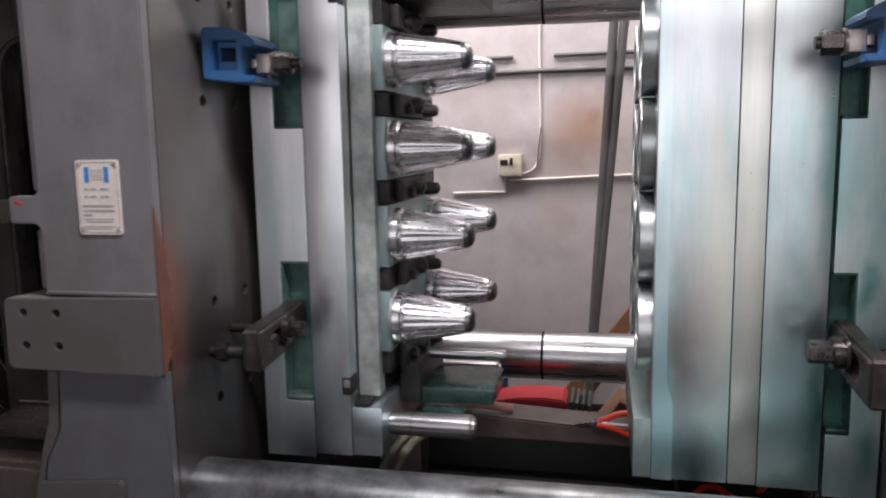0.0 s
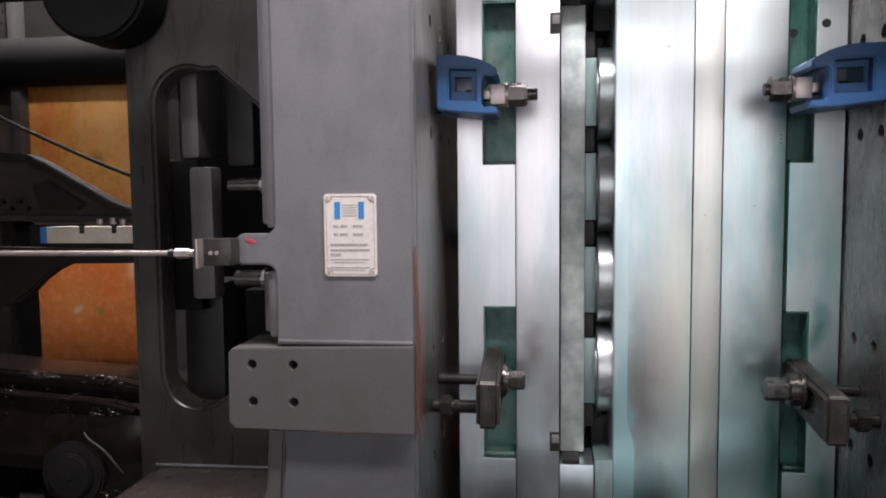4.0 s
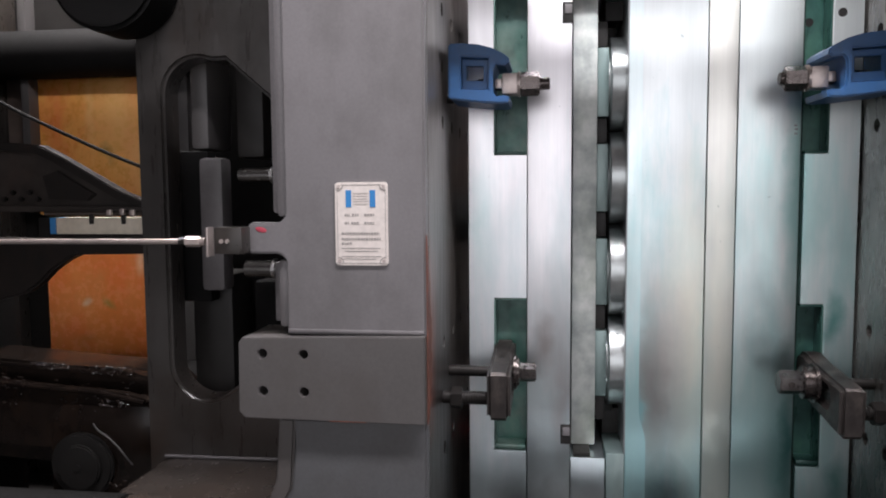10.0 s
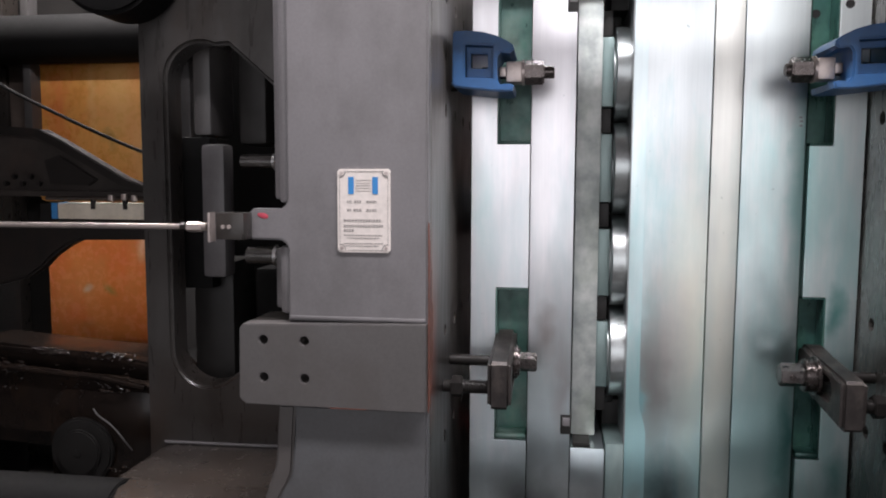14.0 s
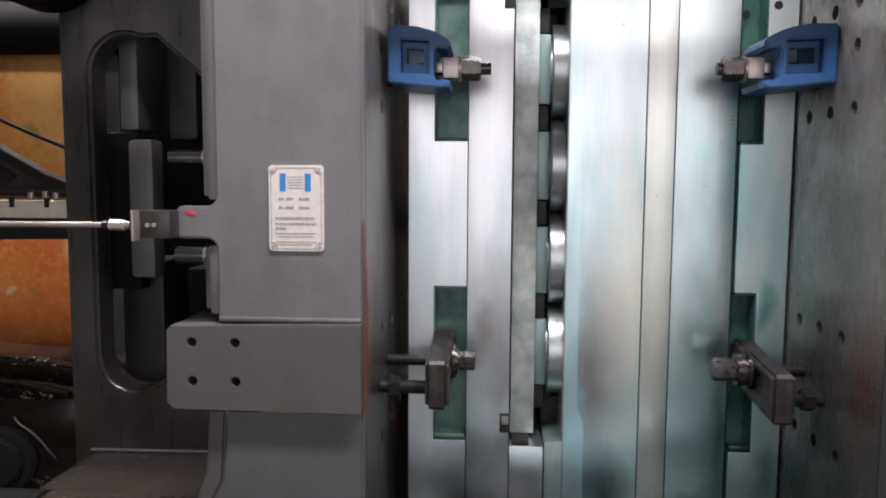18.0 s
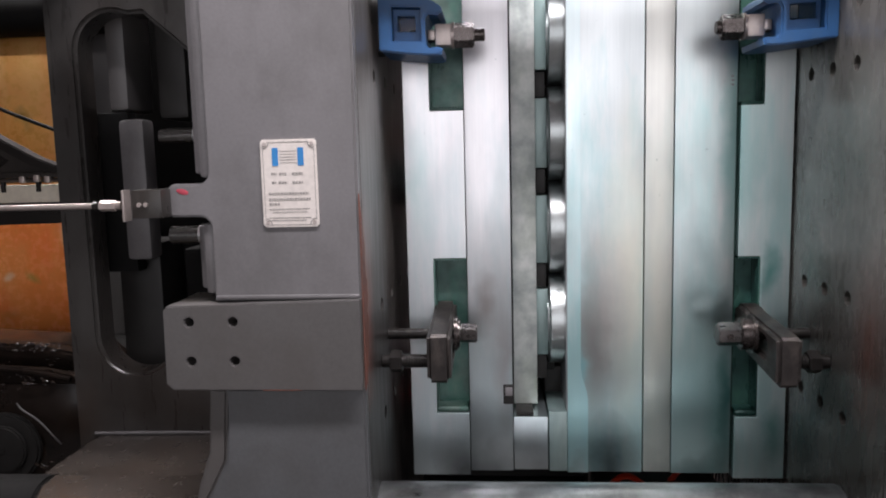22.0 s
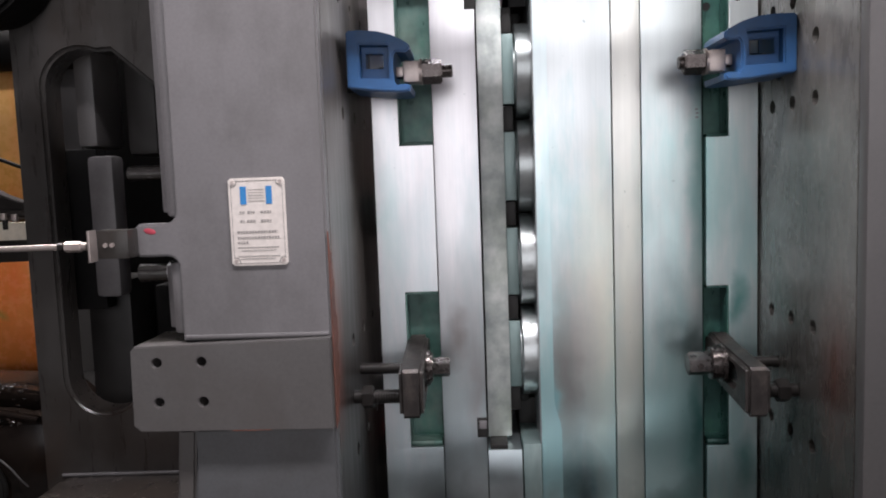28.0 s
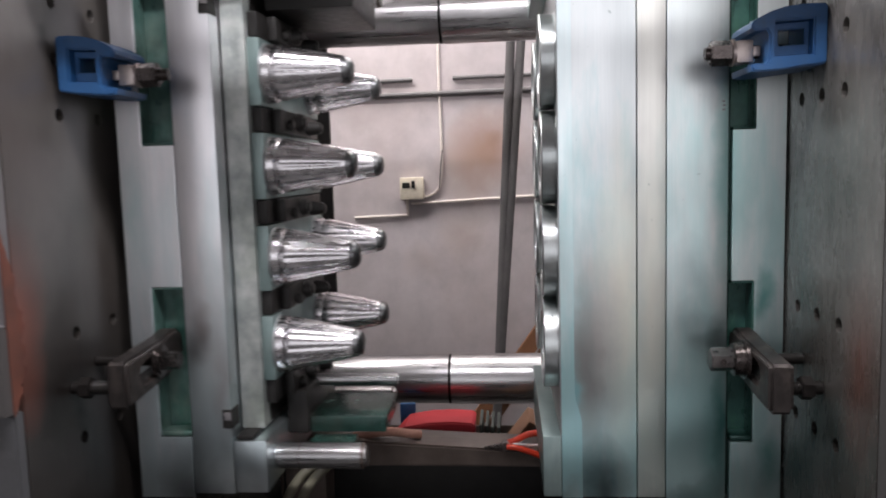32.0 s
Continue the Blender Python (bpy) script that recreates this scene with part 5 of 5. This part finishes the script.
def heap(bm, x0, x1, y0, y1, z0, height, seed):
    """A crumpled cloth: a closed mound with soft folds."""
    n, m = 26, 14
    rnd = random.Random(seed)
    ph = [rnd.uniform(0, 6.28) for _ in range(4)]
    top, low = [], []
    for i in range(n + 1):
        u = i / n
        ru, rl = [], []
        for j in range(m + 1):
            v = j / m
            e = min(1.0, 5.0 * min(u, 1 - u)) ** 0.6 * min(1.0, 4.0 * min(v, 1 - v)) ** 0.5
            hgt = height * (0.72 + 0.28 * math.sin(math.pi * u)) + 0.006 * math.sin(9 * u + 5 * v + ph[0]) + 0.004 * math.sin(17 * u - 7 * v + ph[1])
            x = x0 + (x1 - x0) * u + 0.006 * math.sin(7 * v + ph[2])
            y = y0 + (y1 - y0) * v + 0.008 * math.sin(8 * u + ph[3])
            ru.append(bm.verts.new((x, y, z0 + 0.002 + e * hgt)))
            rl.append(bm.verts.new((x, y, z0)))
        top.append(ru)
        low.append(rl)
    fs = []
    for i in range(n):
        for j in range(m):
            fs.append(bm.faces.new((top[i][j], top[i + 1][j], top[i + 1][j + 1], top[i][j + 1])))
            fs.append(bm.faces.new((low[i][j], low[i][j + 1], low[i + 1][j + 1], low[i + 1][j])))
    rim = [(i, 0) for i in range(n)] + [(n, j) for j in range(m)] + [(i, m) for i in range(n, 0, -1)] + [(0, j) for j in range(m, 0, -1)]
    for (i, j), (k, l) in zip(rim, rim[1:] + rim[:1]):
        fs.append(bm.faces.new((low[i][j], low[k][l], top[k][l], top[i][j])))
    bmesh.ops.recalc_face_normals(bm, faces=fs)
    return bm


tray = thing("parts_tray", "black oily tray at the back of the machine bed", "tray", (0.0, 0.45, 0.62))
part("pan", box(B(), -0.35, 0.35, 0.375, 0.525, 0.625, 0.785, 0.004), BLACK, tray)
part("rim", box(B(), -0.35, 0.35, 0.526, 0.532, 0.70, 0.800, 0.001), BROWN, tray)
part("rim", box(B(), -0.357, -0.351, 0.375, 0.532, 0.70, 0.800, 0.001), BROWN, tray)
rb = thing("red_cloth", "crumpled red cloth lying in the tray", "cloth", (-0.04, 0.45, 0.785))
bm = B()
prism(bm, [(-0.146, 0.7855), (-0.128, 0.808), (-0.098, 0.840), (-0.05, 0.849), (0.0, 0.851), (0.040, 0.848), (0.047, 0.842), (0.044, 0.7855)], 0.40, 0.49, bevel=0.003)
part("fold", bm, RED, rb)
bm = heap(B(), -0.12, 0.04, 0.378, 0.3995, 0.7855, 0.010, 3)
part("corner", bm, RED, rb)
bt = thing("blue_scrap", "small blue plastic scrap beside the red cloth", "scrap", (-0.10, 0.50, 0.785))
part("piece", box(B(), -0.122, -0.088, 0.503, 0.515, 0.785, 0.858, 0.003), BLUE, bt)
for k in range(4):
    st = thing("card_sheet", "grey-green card sheet standing on edge in the tray", "sheet", (0.06 + 0.012 * k, 0.45, 0.785), "sheets standing in the tray")
    part("sheet", box(B(), 0.056 + 0.012 * k, 0.062 + 0.012 * k, 0.40, 0.50, 0.785, 0.846 - 0.002 * k, 0.001), SHEETS, st)
tr = thing("tan_rag", "twisted tan rag lying on the iron beam", "rag", (-0.11, 0.31, 0.85))
part("twist", tube(B(), [(-0.185, 0.315, 0.852), (-0.160, 0.305, 0.859), (-0.130, 0.300, 0.866), (-0.100, 0.300, 0.867), (-0.075, 0.305, 0.861), (-0.055, 0.315, 0.856)], 0.0085, 12), TAN, tr)
cb = thing("cardboard_piece", "folded brown cardboard leaning in the tray", "cardboard", (0.13, 0.45, 0.785))
part("flap", prism(B(), [(0.108, 0.786), (0.122, 0.786), (0.170, 0.846), (0.158, 0.852)], 0.40, 0.50, bevel=0.001), CARD, cb)
pk = thing("wooden_plank", "old wooden plank leaning on the workshop wall", "plank", (-0.2, 1.2, 0.0))
part("board", prism(B(), [(-0.430, 0.0), (-0.375, 0.0), (0.285, 0.925), (0.230, 0.925)], 1.19, 1.215, bevel=0.002), WOOD, pk)
pk2 = thing("wooden_plank", "pale wooden batten leaning beside the plank", "plank", (-0.1, 1.23, 0.0))
part("board", prism(B(), [(-0.360, 0.0), (-0.330, 0.0), (0.300, 0.880), (0.270, 0.880)], 1.225, 1.245, bevel=0.002), CARD, pk2)
for k, dx in enumerate((0.0, -0.026)):
    oh = thing("coolant_hose", "olive rubber hose bending down beside the bed", "hose", (-0.25 + dx, 0.12, 0.70), "hoses under the mould")
    part("tube", tube(B(), [(-0.185 + dx, 0.15, 0.868), (-0.215 + dx, 0.13, 0.85), (-0.237 + dx, 0.12, 0.818), (-0.247 + dx, 0.12, 0.785), (-0.250 + dx, 0.12, 0.70)], 0.0085), OLIVE, oh)
pl = thing("pliers", "orange-handled cutting pliers on the iron beam", "pliers", (0.14, 0.29, 0.84))
part("handle", tube(B(), [(0.112, 0.288, 0.848), (0.132, 0.288, 0.856), (0.154, 0.288, 0.868), (0.180, 0.288, 0.869), (0.225, 0.288, 0.862)], 0.0062), SIGNAL, pl)
part("handle", tube(B(), [(0.112, 0.272, 0.848), (0.132, 0.272, 0.846), (0.156, 0.272, 0.838), (0.180, 0.272, 0.828), (0.220, 0.272, 0.824)], 0.0056), SIGNAL, pl)
part("joint", rod(B(), (0.110, 0.270, 0.847), (0.110, 0.290, 0.847), 0.0085, seg=20, bevel=0.001), BOLT, pl)
bm = B()
rod(bm, (0.110, 0.280, 0.849), (0.070, 0.280, 0.844), 0.0055, 0.0018, seg=10)
rod(bm, (0.110, 0.280, 0.845), (0.070, 0.280, 0.842), 0.0050, 0.0016, seg=10)
part("jaw", bm, BOLT, pl, "dark pointed steel jaws")
part("spring", rod(B(), (0.122, 0.280, 0.849), (0.190, 0.280, 0.847), 0.0035, seg=10), BOLT_LIGHT, pl)
# ---- how the moving platen and what it carries travel ----
TRAVEL = [(0.0, -0.3985), (0.5, -0.3040), (1.0, -0.1950), (1.5, -0.1120), (2.0, -0.0445), (2.5, -0.0139), (3.0, -0.0025), (3.3, 0.0), (30.15, 0.0), (30.5, -0.022), (31.0, -0.1037), (31.5, -0.2475), (31.8, -0.354), (32.0, -0.4228)]


# turn of the toggle link for each stretch of travel
SWING = [(-0.4300, 58.0), (-0.3040, 47.0), (-0.1950, 35.0), (-0.1120, 22.5), (-0.0445, 13.0), (-0.0139, 7.0), (-0.0025, 2.0), (0.0, 0.0)]


def motions():
    for ob, share in MOVERS:
        x, y, z = ob.location
        walk(ob, [(t, pose(x + d * share, y, z)) for t, d in TRAVEL])
    x, y, z = PIVOT
    walk(arm, [(t, pose(x + d, y, z, 0, float(np.interp(d, [a for a, _ in SWING], [b for _, b in SWING])), 0)) for t, d in TRAVEL])


motions()
